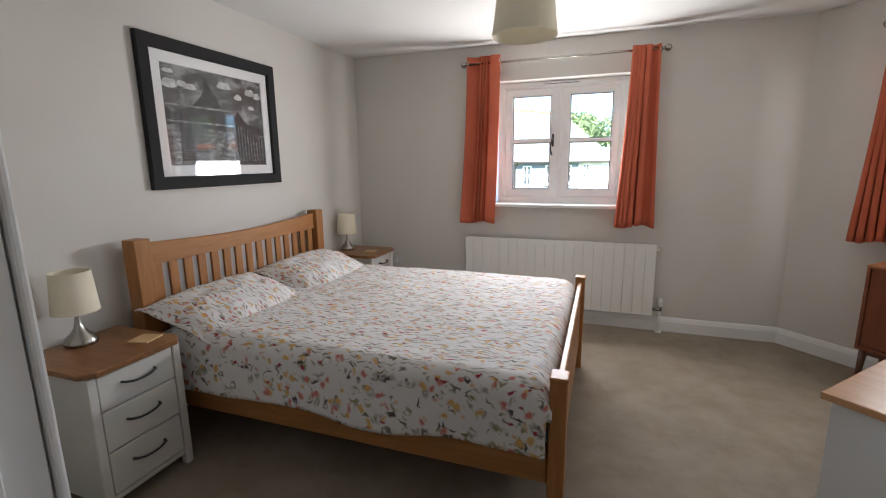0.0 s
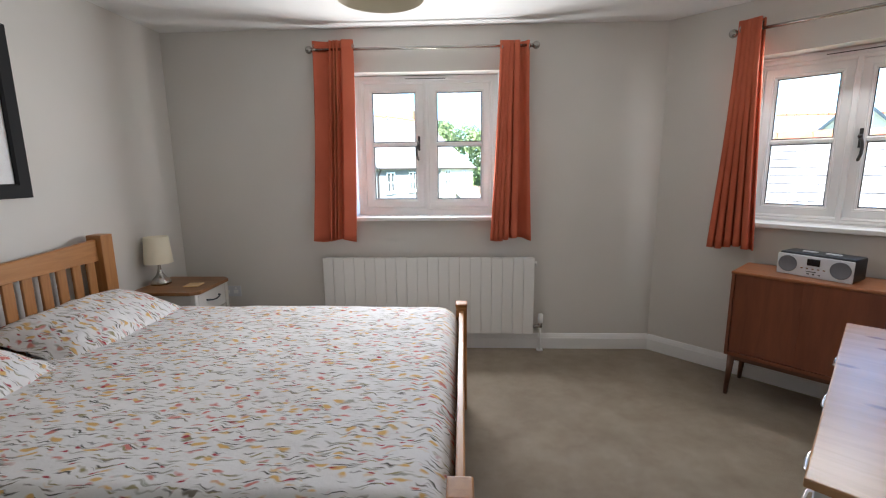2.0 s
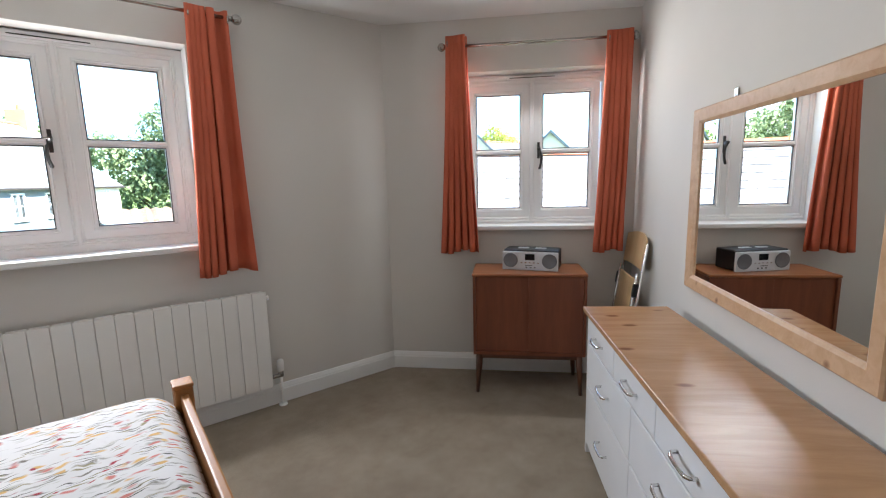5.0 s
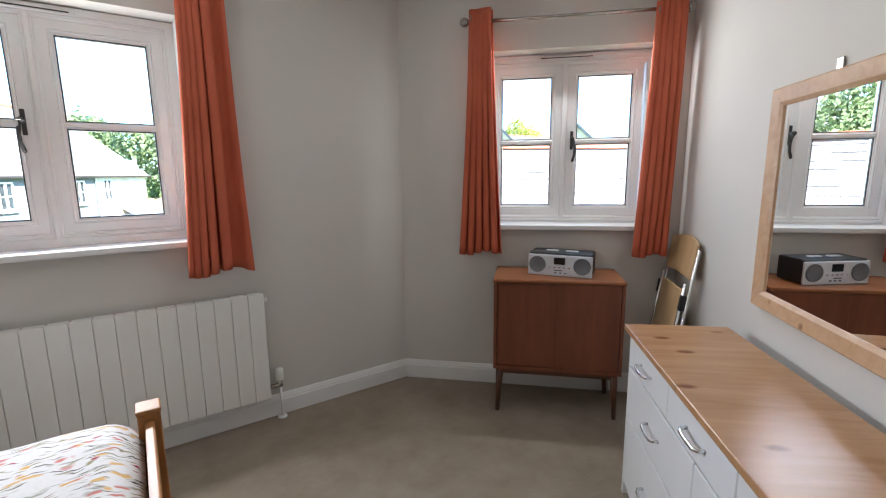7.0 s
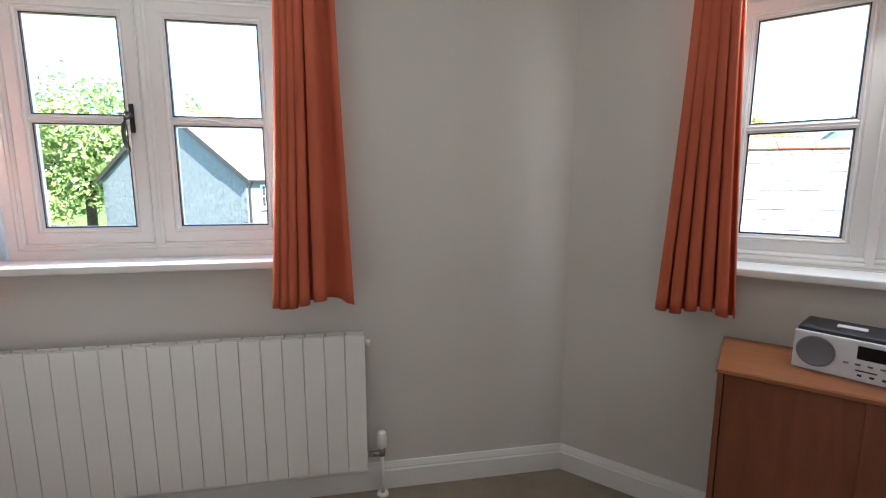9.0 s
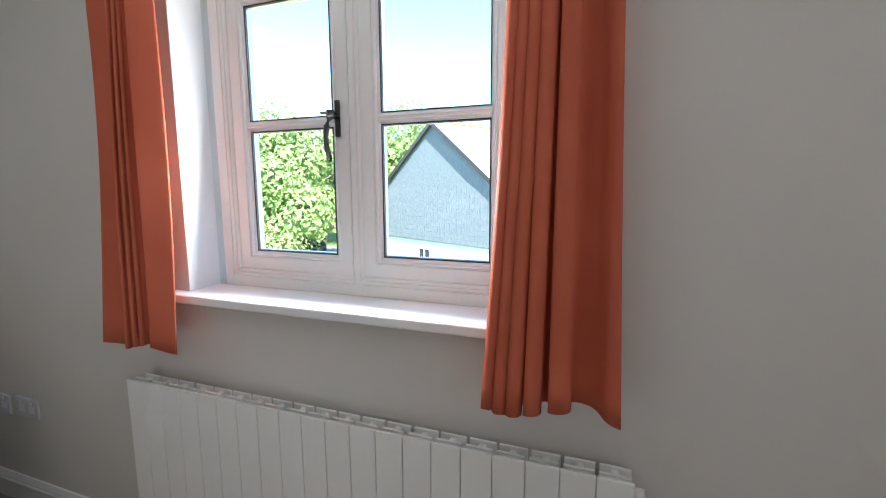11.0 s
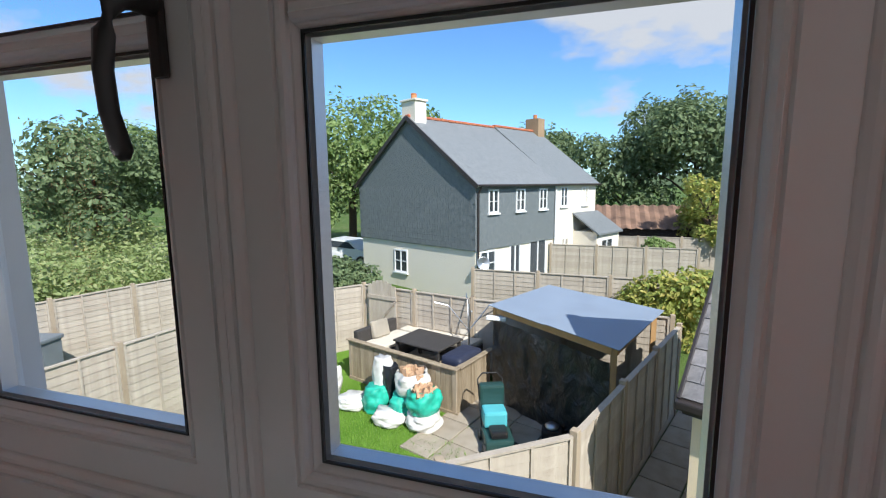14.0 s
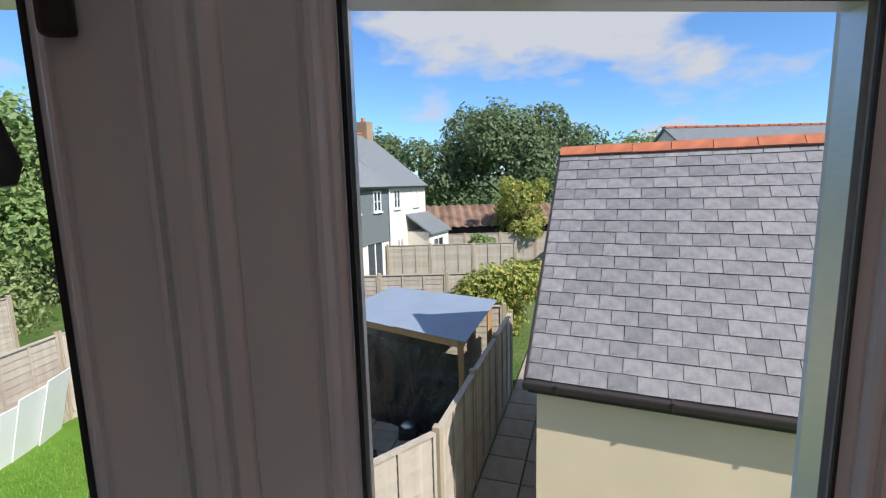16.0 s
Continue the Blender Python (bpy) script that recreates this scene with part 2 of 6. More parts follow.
def floral(name, ground):
    """White cotton with loose watercolour flowers, buds and grass strokes."""
    q = Nodes(name, 0.85, spec=0.15)
    base = q.coords()
    wob = q.t.nodes.new("ShaderNodeTexNoise")
    wob.inputs["Scale"].default_value = 14
    q.link(base, wob.inputs["Vector"])
    sub = q.t.nodes.new("ShaderNodeVectorMath")
    sub.operation = "MULTIPLY_ADD"
    sub.inputs[1].default_value = (0.07, 0.07, 0.07)
    q.link(wob.outputs["Color"], sub.inputs[0])
    q.link(base, sub.inputs[2])

    def layer(scale, rot, sx, sy, lo, hi, keep, off):
        mp = q.t.nodes.new("ShaderNodeMapping")
        mp.inputs["Rotation"].default_value = (0, 0, rot)
        mp.inputs["Scale"].default_value = (sx, sy, 1)
        mp.inputs["Location"].default_value = (off, off * 1.7, off * 0.6)
        q.link(sub.outputs["Vector"], mp.inputs["Vector"])
        vo = q.t.nodes.new("ShaderNodeTexVoronoi")
        vo.inputs["Scale"].default_value = scale
        q.link(mp.outputs["Vector"], vo.inputs["Vector"])
        f = q.ramp(vo.outputs["Distance"], [(lo, (1, 1, 1)), (hi, (0, 0, 0))])
        sel = q.ramp(vo.outputs["Color"], [(keep, (0, 0, 0)), (keep + 0.03, (1, 1, 1))])
        return q.mix(1.0, f, sel, "MULTIPLY")

    col = q.ramp(q.noise(base, 5, 3), [(0.3, tuple(x * 0.97 for x in ground)), (0.7, ground)])
    col = q.mix(layer(9, 0.2, 1, 6.5, 0.12, 0.32, 0.18, 0.3), col, (0.36, 0.36, 0.32))
    col = q.mix(layer(10, -0.35, 1, 8.5, 0.13, 0.29, 0.20, 1.3), col, (0.10, 0.095, 0.085))
    col = q.mix(layer(12, 0.8, 1, 6.0, 0.13, 0.32, 0.30, 2.1), col, (0.30, 0.27, 0.15))
    col = q.mix(layer(10, 1.2, 1, 7.5, 0.12, 0.28, 0.36, 4.4), col, (0.20, 0.18, 0.15))
    col = q.mix(layer(15, 0.2, 1, 2.3, 0.18, 0.34, 0.40, 3.7), col, (0.66, 0.42, 0.16))
    col = q.mix(layer(15, 0.9, 1, 2.4, 0.16, 0.32, 0.44, 5.2), col, (0.58, 0.21, 0.18))
    col = q.mix(layer(16, 0.4, 1, 2.6, 0.12, 0.25, 0.54, 7.9), col, (0.36, 0.045, 0.06))
    q.color(col)
    q.bump(q.noise(base, 18, 4), 0.35, 0.012)
    return q.m


M["floral"] = floral("floral_cotton", (0.74, 0.73, 0.725))

# outdoors
k = Nodes("lawn_grass", 0.9, spec=0.1)
v = k.coords()
k.color(k.mix(k.ramp(k.noise(v, 60, 3), [(0.3, (0,) * 3), (0.7, (1,) * 3)]), k.ramp(k.noise(v, 1.2, 5), [(0.3, (0.13, 0.25, 0.03)), (0.7, (0.22, 0.36, 0.06))]), (0.09, 0.20, 0.02)))
k.bump(k.noise(v, 90, 4), 0.8, 0.03)
M["grass"] = k.m
k = Nodes("rough_ground", 0.95, spec=0.1)
v = k.coords()
k.color(k.ramp(k.noise(v, 0.35, 6, 0.6), [(0.3, (0.06, 0.11, 0.025)), (0.55, (0.10, 0.15, 0.04)), (0.75, (0.19, 0.17, 0.10))]))
k.bump(k.noise(v, 12, 5), 0.8, 0.08)
M["ground"] = k.m
k = Nodes("concrete_paving", 0.9, spec=0.2)
v = k.coords()
k.color(k.mix(0.5, k.ramp(k.random(), [(0, (0.27, 0.215, 0.15)), (1, (0.40, 0.33, 0.24))]), k.ramp(k.noise(v, 5, 6), [(0.3, (0.24, 0.21, 0.17)), (0.7, (0.42, 0.38, 0.32))])))
k.bump(k.noise(v, 60, 4), 0.4, 0.01)
M["paving"] = k.m
M["asphalt"] = paint("asphalt", (0.17, 0.165, 0.16), 0.95, 0.12, 4, 0.5, 80)


def boards(name, dark, light):
    q = Nodes(name, 0.9, spec=0.15)
    vz = q.coords((1, 1, 0.15))
    c = q.ramp(q.noise(vz, 9, 6, 0.65), [(0.25, dark), (0.75, light)])
    q.color(q.mix(0.3, c, q.ramp(q.random(), [(0, dark), (1, light)])))
    q.bump(q.noise(vz, 40, 4), 0.35, 0.01)
    return q.m


M["fence"] = boards("weathered_fence_timber", (0.32, 0.27, 0.215), (0.54, 0.475, 0.39))
M["fence_post"] = boards("fence_post_timber", (0.30, 0.235, 0.165), (0.46, 0.375, 0.275))
M["deck"] = boards("deck_board_timber", (0.17, 0.125, 0.075), (0.46, 0.38, 0.27))
M["new_timber"] = boards("fresh_sawn_timber", (0.42, 0.23, 0.09), (0.58, 0.36, 0.17))


def slate_mat(name, a, b, c):
    q = Nodes(name, 0.55, spec=0.35)
    vv = q.coords()
    r = q.ramp(q.random(), [(0, a), (0.5, b), (1, c)])
    i = q.ramp(q.island(), [(0, a), (0.5, b), (1, c)])
    st = q.ramp(q.noise(vv, 7, 6, 0.65), [(0.28, (0.66,) * 3), (0.5, (0.95,) * 3), (0.72, (1.2, 1.17, 1.13))])
    st = q.mix(1.0, st, q.ramp(q.noise(vv, 42, 6, 0.7), [(0.35, (0.82,) * 3), (0.65, (1.12,) * 3)]), "MULTIPLY")
    q.color(q.mix(1.0, q.mix(0.5, r, i), st, "MULTIPLY"))
    q.bump(q.noise(vv, 35, 5), 0.3, 0.008)
    return q.m


M["slate"] = slate_mat("grey_roof_slate", (0.17, 0.165, 0.165), (0.26, 0.245, 0.245), (0.34, 0.315, 0.31))
M["slate_far"] = slate_mat("blue_grey_slate", (0.175, 0.19, 0.195), (0.20, 0.215, 0.22), (0.23, 0.24, 0.245))
M["slate_hang"] = slate_mat("hung_slate", (0.145, 0.165, 0.17), (0.165, 0.185, 0.19), (0.19, 0.21, 0.215))
M["ridge"] = paint("terracotta_ridge_tile", (0.42, 0.13, 0.06), 0.85, 0.25, 5, 0.3, 60)
M["render_cream"] = paint("cream_render", (0.88, 0.72, 0.50), 0.9, 0.05, 2, 0.25, 70)
M["render_white"] = paint("white_render", (0.76, 0.70, 0.58), 0.9, 0.04, 2, 0.2, 70)
M["render_brown"] = paint("brown_chimney_render", (0.32, 0.22, 0.13), 0.9, 0.1, 4, 0.3, 50)
M["clay"] = paint("clay_pot", (0.50, 0.20, 0.08), 0.85, 0.1, 6, 0.2, 60)
M["upvc"] = paint("white_upvc", (0.80, 0.80, 0.79), 0.4, 0.02, 4, 0.01, 60)
M["gutter"] = paint("dark_brown_gutter", (0.035, 0.028, 0.026), 0.4, 0.1, 6, 0.02, 60)
M["house_glass"] = paint("dark_window_glass", (0.05, 0.06, 0.07), 0.05, 0.1, 3, 0.0, 30)
M["felt"] = paint("blue_grey_roof_sheet", (0.24, 0.29, 0.36), 0.55, 0.06, 2, 0.15, 60)
k = Nodes("black_polythene", 0.28, spec=0.6)
v = k.coords()
k.color((0.012, 0.013, 0.013))
k.bump(k.noise(k.coords((1, 1, 0.6), (0, 0.5, 0)), 5, 6, 0.65, 0.8), 1.0, 0.08)
M["tarp"] = k.m
M["bag_green"] = paint("green_rubble_sack", (0.03, 0.42, 0.30), 0.5, 0.2, 9, 0.6, 30)
M["bag_white"] = paint("white_builders_sack", (0.62, 0.60, 0.56), 0.7, 0.12, 7, 0.6, 30)
M["bag_black"] = paint("black_refuse_sack", (0.015, 0.015, 0.017), 0.3, 0.2, 7, 0.6, 30)
M["rubble"] = paint("broken_brick_rubble", (0.46, 0.29, 0.17), 0.9, 0.4, 12, 0.6, 40)
M["rattan"] = paint("dark_rattan", (0.045, 0.04, 0.036), 0.7, 0.3, 30, 0.6, 90)
M["cushion"] = paint("cream_cushion_fabric", (0.62, 0.56, 0.46), 0.9, 0.08, 4, 0.3, 120)
M["navy"] = paint("navy_cover", (0.02, 0.025, 0.05), 0.6, 0.2, 5, 0.2, 60)
M["mower_green"] = paint("dark_green_plastic", (0.02, 0.06, 0.055), 0.4, 0.1, 5, 0.02, 60)
M["turquoise"] = paint("turquoise_plastic", (0.10, 0.45, 0.50), 0.4, 0.1, 5, 0.02, 60)
M["box_grey"] = paint("grey_storage_plastic", (0.17, 0.19, 0.205), 0.6, 0.08, 5, 0.1, 60)
M["rust"] = paint("rusty_sheet_roof", (0.20, 0.12, 0.08), 0.9, 0.4, 1.5, 0.5, 20)
M["brown_wall"] = paint("dark_timber_wall", (0.06, 0.04, 0.03), 0.9, 0.2, 3, 0.3, 30)
M["car_white"] = paint("white_car_paint", (0.72, 0.73, 0.74), 0.25, 0.02, 3, 0.0, 30)
M["car_dark"] = paint("dark_blue_car_paint", (0.03, 0.04, 0.06), 0.2, 0.02, 3, 0.0, 30)
M["tyre"] = paint("black_tyre_rubber", (0.02, 0.02, 0.02), 0.8, 0.1, 9, 0.2, 60)
M["bark"] = paint("tree_bark", (0.10, 0.075, 0.05), 0.95, 0.3, 8, 0.8, 20)


def leafy(name, a, b, c):
    q = Nodes(name, 0.6, spec=0.3)
    q.color(q.ramp(q.island(), [(0, a), (0.5, b), (1, c)]))
    t2 = q.t.nodes.new("ShaderNodeBsdfTranslucent")
    t2.inputs["Color"].default_value = (*[min(1, x * 1.6) for x in b], 1)
    m2 = q.t.nodes.new("ShaderNodeMixShader")
    m2.inputs["Fac"].default_value = 0.3
    q.link(q.b.outputs["BSDF"], m2.inputs[1])
    q.link(t2.outputs["BSDF"], m2.inputs[2])
    q.link(m2.outputs["Shader"], q.t.nodes["Material Output"].inputs["Surface"])
    return q.m


M["leaf_oak"] = leafy("oak_leaves", (0.09, 0.13, 0.06), (0.14, 0.19, 0.085), (0.22, 0.28, 0.14))
M["leaf_light"] = leafy("light_leaves", (0.13, 0.20, 0.06), (0.20, 0.28, 0.09), (0.29, 0.36, 0.14))
M["leaf_yellow"] = leafy("yellowing_leaves", (0.16, 0.24, 0.05), (0.34, 0.36, 0.09), (0.52, 0.42, 0.12))
M["bramble"] = leafy("bramble_leaves", (0.17, 0.23, 0.075), (0.26, 0.32, 0.12), (0.36, 0.38, 0.18))
M["grass_blade"] = leafy("grass_blades", (0.13, 0.25, 0.03), (0.19, 0.33, 0.05), (0.27, 0.41, 0.08))


# ---- mesh helpers ----
def mesh_of(name, bm, mat):
    me = bpy.data.meshes.new(name)
    bm.normal_update()
    bm.to_mesh(me)
    bm.free()
    for m_ in (mat if isinstance(mat, (list, tuple)) else [mat]):
        me.materials.append(m_)
    return me


def part(name, bm, mat, parent=None, label="", smooth=False):
    me = mesh_of(name, bm, mat)
    if smooth:
        for p in me.polygons:
            p.use_smooth = True
    ob = new(name, me)
    if parent is not None:
        ob.parent = parent
    if label:
        ob["label"] = label
    return ob


def thing(name, m, label, category, group="", kind=""):
    ob = new(name)
    ob.empty_display_size = 0.1
    ob.matrix_world = m
    return tagged(ob, label, category, group, kind)


def box(bm, x0, x1, y0, y1, z0, z1, bevel=0.0, seg=1):
    geo = bmesh.ops.create_cube(bm, size=1.0)
    vs = geo["verts"]
    for q in vs:
        q.co = Vector(((x0 + x1) / 2 + q.co.x * (x1 - x0), (y0 + y1) / 2 + q.co.y * (y1 - y0), (z0 + z1) / 2 + q.co.z * (z1 - z0)))
    if bevel > 0:
        es = list({e_ for q in vs for e_ in q.link_edges})
        bmesh.ops.bevel(bm, geom=es, offset=bevel, segments=seg, affect="EDGES", profile=0.6)
    return bm


def boxed(*a, bevel=0.0, seg=1):
    return box(bmesh.new(), *a, bevel=bevel, seg=seg)


def ring(bm, x0, x1, z0, z1, profile, close=True, k0=1.0, k1=1.0):
    """A mitred rectangular frame in the xz plane from (inset, y) profile points."""
    loops = []
    for i, y in profile:
        loops.append([bm.verts.new(c) for c in ((x0 + i, y, z0 + i * k0), (x1 - i, y, z0 + i * k0), (x1 - i, y, z1 - i * k1), (x0 + i, y, z1 - i * k1))])
    n = len(loops)
    for a in range(n if close else n - 1):
        l0, l1 = loops[a], loops[(a + 1) % n]
        for j in range(4):
            bm.faces.new((l0[j], l0[(j + 1) % 4], l1[(j + 1) % 4], l1[j]))
    bmesh.ops.recalc_face_normals(bm, faces=bm.faces[:])
    return bm


def lathe(bm, prof, seg=24, cx=0, cy=0):
    rows_ = []
    for r, z in prof:
        rows_.append([bm.verts.new((cx + r * math.cos(2 * math.pi * i / seg), cy + r * math.sin(2 * math.pi * i / seg), z)) for i in range(seg)])
    for a, b in zip(rows_, rows_[1:]):
        for i in range(seg):
            bm.faces.new((a[i], a[(i + 1) % seg], b[(i + 1) % seg], b[i]))
    return bm


def tube(bm, pts, r, seg=8, caps=True):
    """A round tube along a polyline."""
    pts = [Vector(p) for p in pts]
    rows_ = []
    for i, p in enumerate(pts):
        d_ = (pts[min(i + 1, len(pts) - 1)] - pts[max(i - 1, 0)]).normalized()
        up = Vector((0, 0, 1)) if abs(d_.z) < 0.9 else Vector((1, 0, 0))
        a = d_.cross(up).normalized()
        b = d_.cross(a).normalized()
        rr = r[i] if isinstance(r, (list, tuple)) else r
        rows_.append([bm.verts.new(p + (a * math.cos(2 * math.pi * j / seg) + b * math.sin(2 * math.pi * j / seg)) * rr) for j in range(seg)])
    for a, b in zip(rows_, rows_[1:]):
        for j in range(seg):
            bm.faces.new((a[j], a[(j + 1) % seg], b[(j + 1) % seg], b[j]))
    if caps:
        bm.faces.new(rows_[0])
        bm.faces.new(rows_[-1])
    bmesh.ops.recalc_face_normals(bm, faces=bm.faces[:])
    return bm


def prism(bm, poly, z0, z1):
    lo = [bm.verts.new((x, y, z0)) for x, y in poly]
    hi = [bm.verts.new((x, y, z1)) for x, y in poly]
    n = len(poly)
    bm.faces.new(lo)
    bm.faces.new(hi)
    for i in range(n):
        bm.faces.new((lo[i], lo[(i + 1) % n], hi[(i + 1) % n], hi[i]))
    bmesh.ops.recalc_face_normals(bm, faces=bm.faces[:])
    return bm


def wall_with_hole(bm, x0, x1, y0, y1, z0, z1, hx0, hx1, hz0, hz1):
    """A wall slab with one rectangular opening through it."""
    xs, zs = (x0, hx0, hx1, x1), (z0, hz0, hz1, z1)
    f = [[bm.verts.new((x, y0, z)) for z in zs] for x in xs]
    b = [[bm.verts.new((x, y1, z)) for z in zs] for x in xs]
    for i in range(3):
        for j in range(3):
            if (i, j) == (1, 1):
                continue
            bm.faces.new((f[i][j], f[i + 1][j], f[i + 1][j + 1], f[i][j + 1]))
            bm.faces.new((b[i][j], b[i][j + 1], b[i + 1][j + 1], b[i + 1][j]))
    for i in range(3):
        bm.faces.new((f[i][0], b[i][0], b[i + 1][0], f[i + 1][0]))
        bm.faces.new((f[i][3], f[i + 1][3], b[i + 1][3], b[i][3]))
        bm.faces.new((f[0][i], f[0][i + 1], b[0][i + 1], b[0][i]))
        bm.faces.new((f[3][i], b[3][i], b[3][i + 1], f[3][i + 1]))
    bm.faces.new((f[1][1], f[2][1], b[2][1], b[1][1]))
    bm.faces.new((f[1][2], b[1][2], b[2][2], f[2][2]))
    bm.faces.new((f[1][1], b[1][1], b[1][2], f[1][2]))
    bm.faces.new((f[2][1], f[2][2], b[2][2], b[2][1]))
    bmesh.ops.recalc_face_normals(bm, faces=bm.faces[:])
    return bm


# ---- the room ----
CEIL = 2.39
BEDX = -1.80
CORNER = (1.83, 4.15)
L2 = 1.66
P1 = pose(0, 4.15, 0)                      # wall with the radiator: x along, y outwards
P2 = pose(1.83, 4.15, 0, 0, 0, -45)        # wall with the teak cabinet
R2 = math.sqrt(0.5)


def p2(s, u):
    return (CORNER[0] + R2 * (s + u), CORNER[1] + R2 * (u - s))


tagged(part("floor", boxed(-2.2, 3.6, -1.3, 4.6, -0.12, 0.0), M["carpet"]), "beige cut-pile carpet over the whole floor", "carpet", kind="structure")
tagged(part("ceiling", boxed(-2.2, 3.6, -1.3, 4.6, CEIL, CEIL + 0.12), M["ceiling"]), "plain white painted plaster ceiling", "ceiling", kind="structure")

ob = part("wall_north", wall_with_hole(bmesh.new(), -2.1, 1.83, 0, 0.30, 0, CEIL, -0.45, 0.66, 1.02, 2.09), M["wall"])
ob.matrix_world = P1
tagged(ob, "warm grey painted wall with a small casement window", "wall", kind="structure")
ob = part("wall_north_east", wall_with_hole(bmesh.new(), 0.0, L2 + 0.3, 0, 0.30, 0, CEIL, 0.53, 1.49, 1.02, 2.06), M["wall"])
ob.matrix_world = P2
tagged(ob, "warm grey painted wall set at an angle, with a window", "wall", kind="structure")
# fills the wedge behind the obtuse corner
ob = part("wall_corner", prism(bmesh.new(), [(1.83, 4.153), (1.833, 4.45), (1.83 + 0.30 * R2, 4.15 + 0.30 * R2)], 0, CEIL), M["wall"])
tagged(ob, "plastered wedge behind the obtuse wall corner", "wall", kind="structure")
ob = part("wall_west", boxed(BEDX - 0.2, BEDX, 0.60, 4.15, 0, CEIL), M["wall"])
tagged(ob, "warm grey painted wall behind the bed", "wall", kind="structure")
MIRROR_END = -2.75
ob = part("wall_east", boxed(L2, L2 + 0.15, MIRROR_END, 0, 0, CEIL), M["wall"])
ob.matrix_world = P2
tagged(ob, "warm grey painted wall behind the chest of drawers", "wall", kind="structure")
ex, ey = p2(L2, MIRROR_END)
tagged(part("wall_south", boxed(BEDX - 0.2, -0.47, 0.50, 0.60, 0, CEIL), M["wall"]), "short painted wall beside the doorway", "wall", kind="structure")
tagged(part("wall_passage_west", boxed(-0.57, -0.47, -1.2, 0.50, 0, CEIL), M["wall"]), "painted wall of the entrance passage", "wall", kind="structure")
tagged(part("wall_passage_east", boxed(ex + 0.003, ex + 0.12, -1.2, ey + 0.12, 0, CEIL), M["wall"]), "painted wall of the entrance passage", "wall", kind="structure")
tagged(part("wall_back", boxed(-0.57, ex + 0.12, -1.3, -1.2, 0, CEIL), M["wall"]), "painted end wall of the entrance passage", "wall", kind="structure")

# door lining beside the entrance
lining = thing("door_1", pose(0, 0, 0), "white painted door lining with a moulded edge", "door frame", kind="structure")
bm = boxed(-0.465, -0.410, 0.43, 0.61, 0, 2.06, bevel=0.004)
part("jamb", bm, M["white"], lining)
part("stop", boxed(-0.4085, -0.395, 0.50, 0.54, 0, 2.06, bevel=0.003), M["white"], lining)
part("architrave", boxed(-0.50, -0.402, 0.612, 0.630, 0, 2.10, bevel=0.006, seg=2), M["white"], lining)


def skirting(name, x0, x1, m):
    prof = [(0, 0), (0, 0.085), (-0.004, 0.092), (-0.004, 0.098), (-0.009, 0.112), (-0.012, 0.12), (-0.018, 0.122)]
    bm_ = bmesh.new()
    a = [bm_.verts.new((x0, -0.018 - y, z)) for y, z in prof] + [bm_.verts.new((x0, 0, 0.122)), bm_.verts.new((x0, 0, 0))]
    b = [bm_.verts.new((x1, q.co.y, q.co.z)) for q in a]
    for q in a + b:
        q.co.y = min(q.co.y, -0.0005)
    n = len(a)
    for i in range(n):
        bm_.faces.new((a[i], a[(i + 1) % n], b[(i + 1) % n], b[i]))
    bm_.faces.new(a)
    bm_.faces.new(b)
    bmesh.ops.recalc_face_normals(bm_, faces=bm_.faces[:])
    o = part(name, bm_, M["white"])
    o.matrix_world = m
    return tagged(o, "white moulded skirting board along the wall", "skirting board", kind="structure")


skirting("baseboard_north", BEDX, 1.83 - 0.004, P1)
skirting("baseboard_north_east", 0.004, L2, P2)
skirting("baseboard_west", 0.61, 4.13, pose(BEDX, 0, 0, 0, 0, 90))
skirting("baseboard_east", 0.02, -MIRROR_END - 0.02, P2 @ pose(L2, 0, 0, 0, 0, -90))


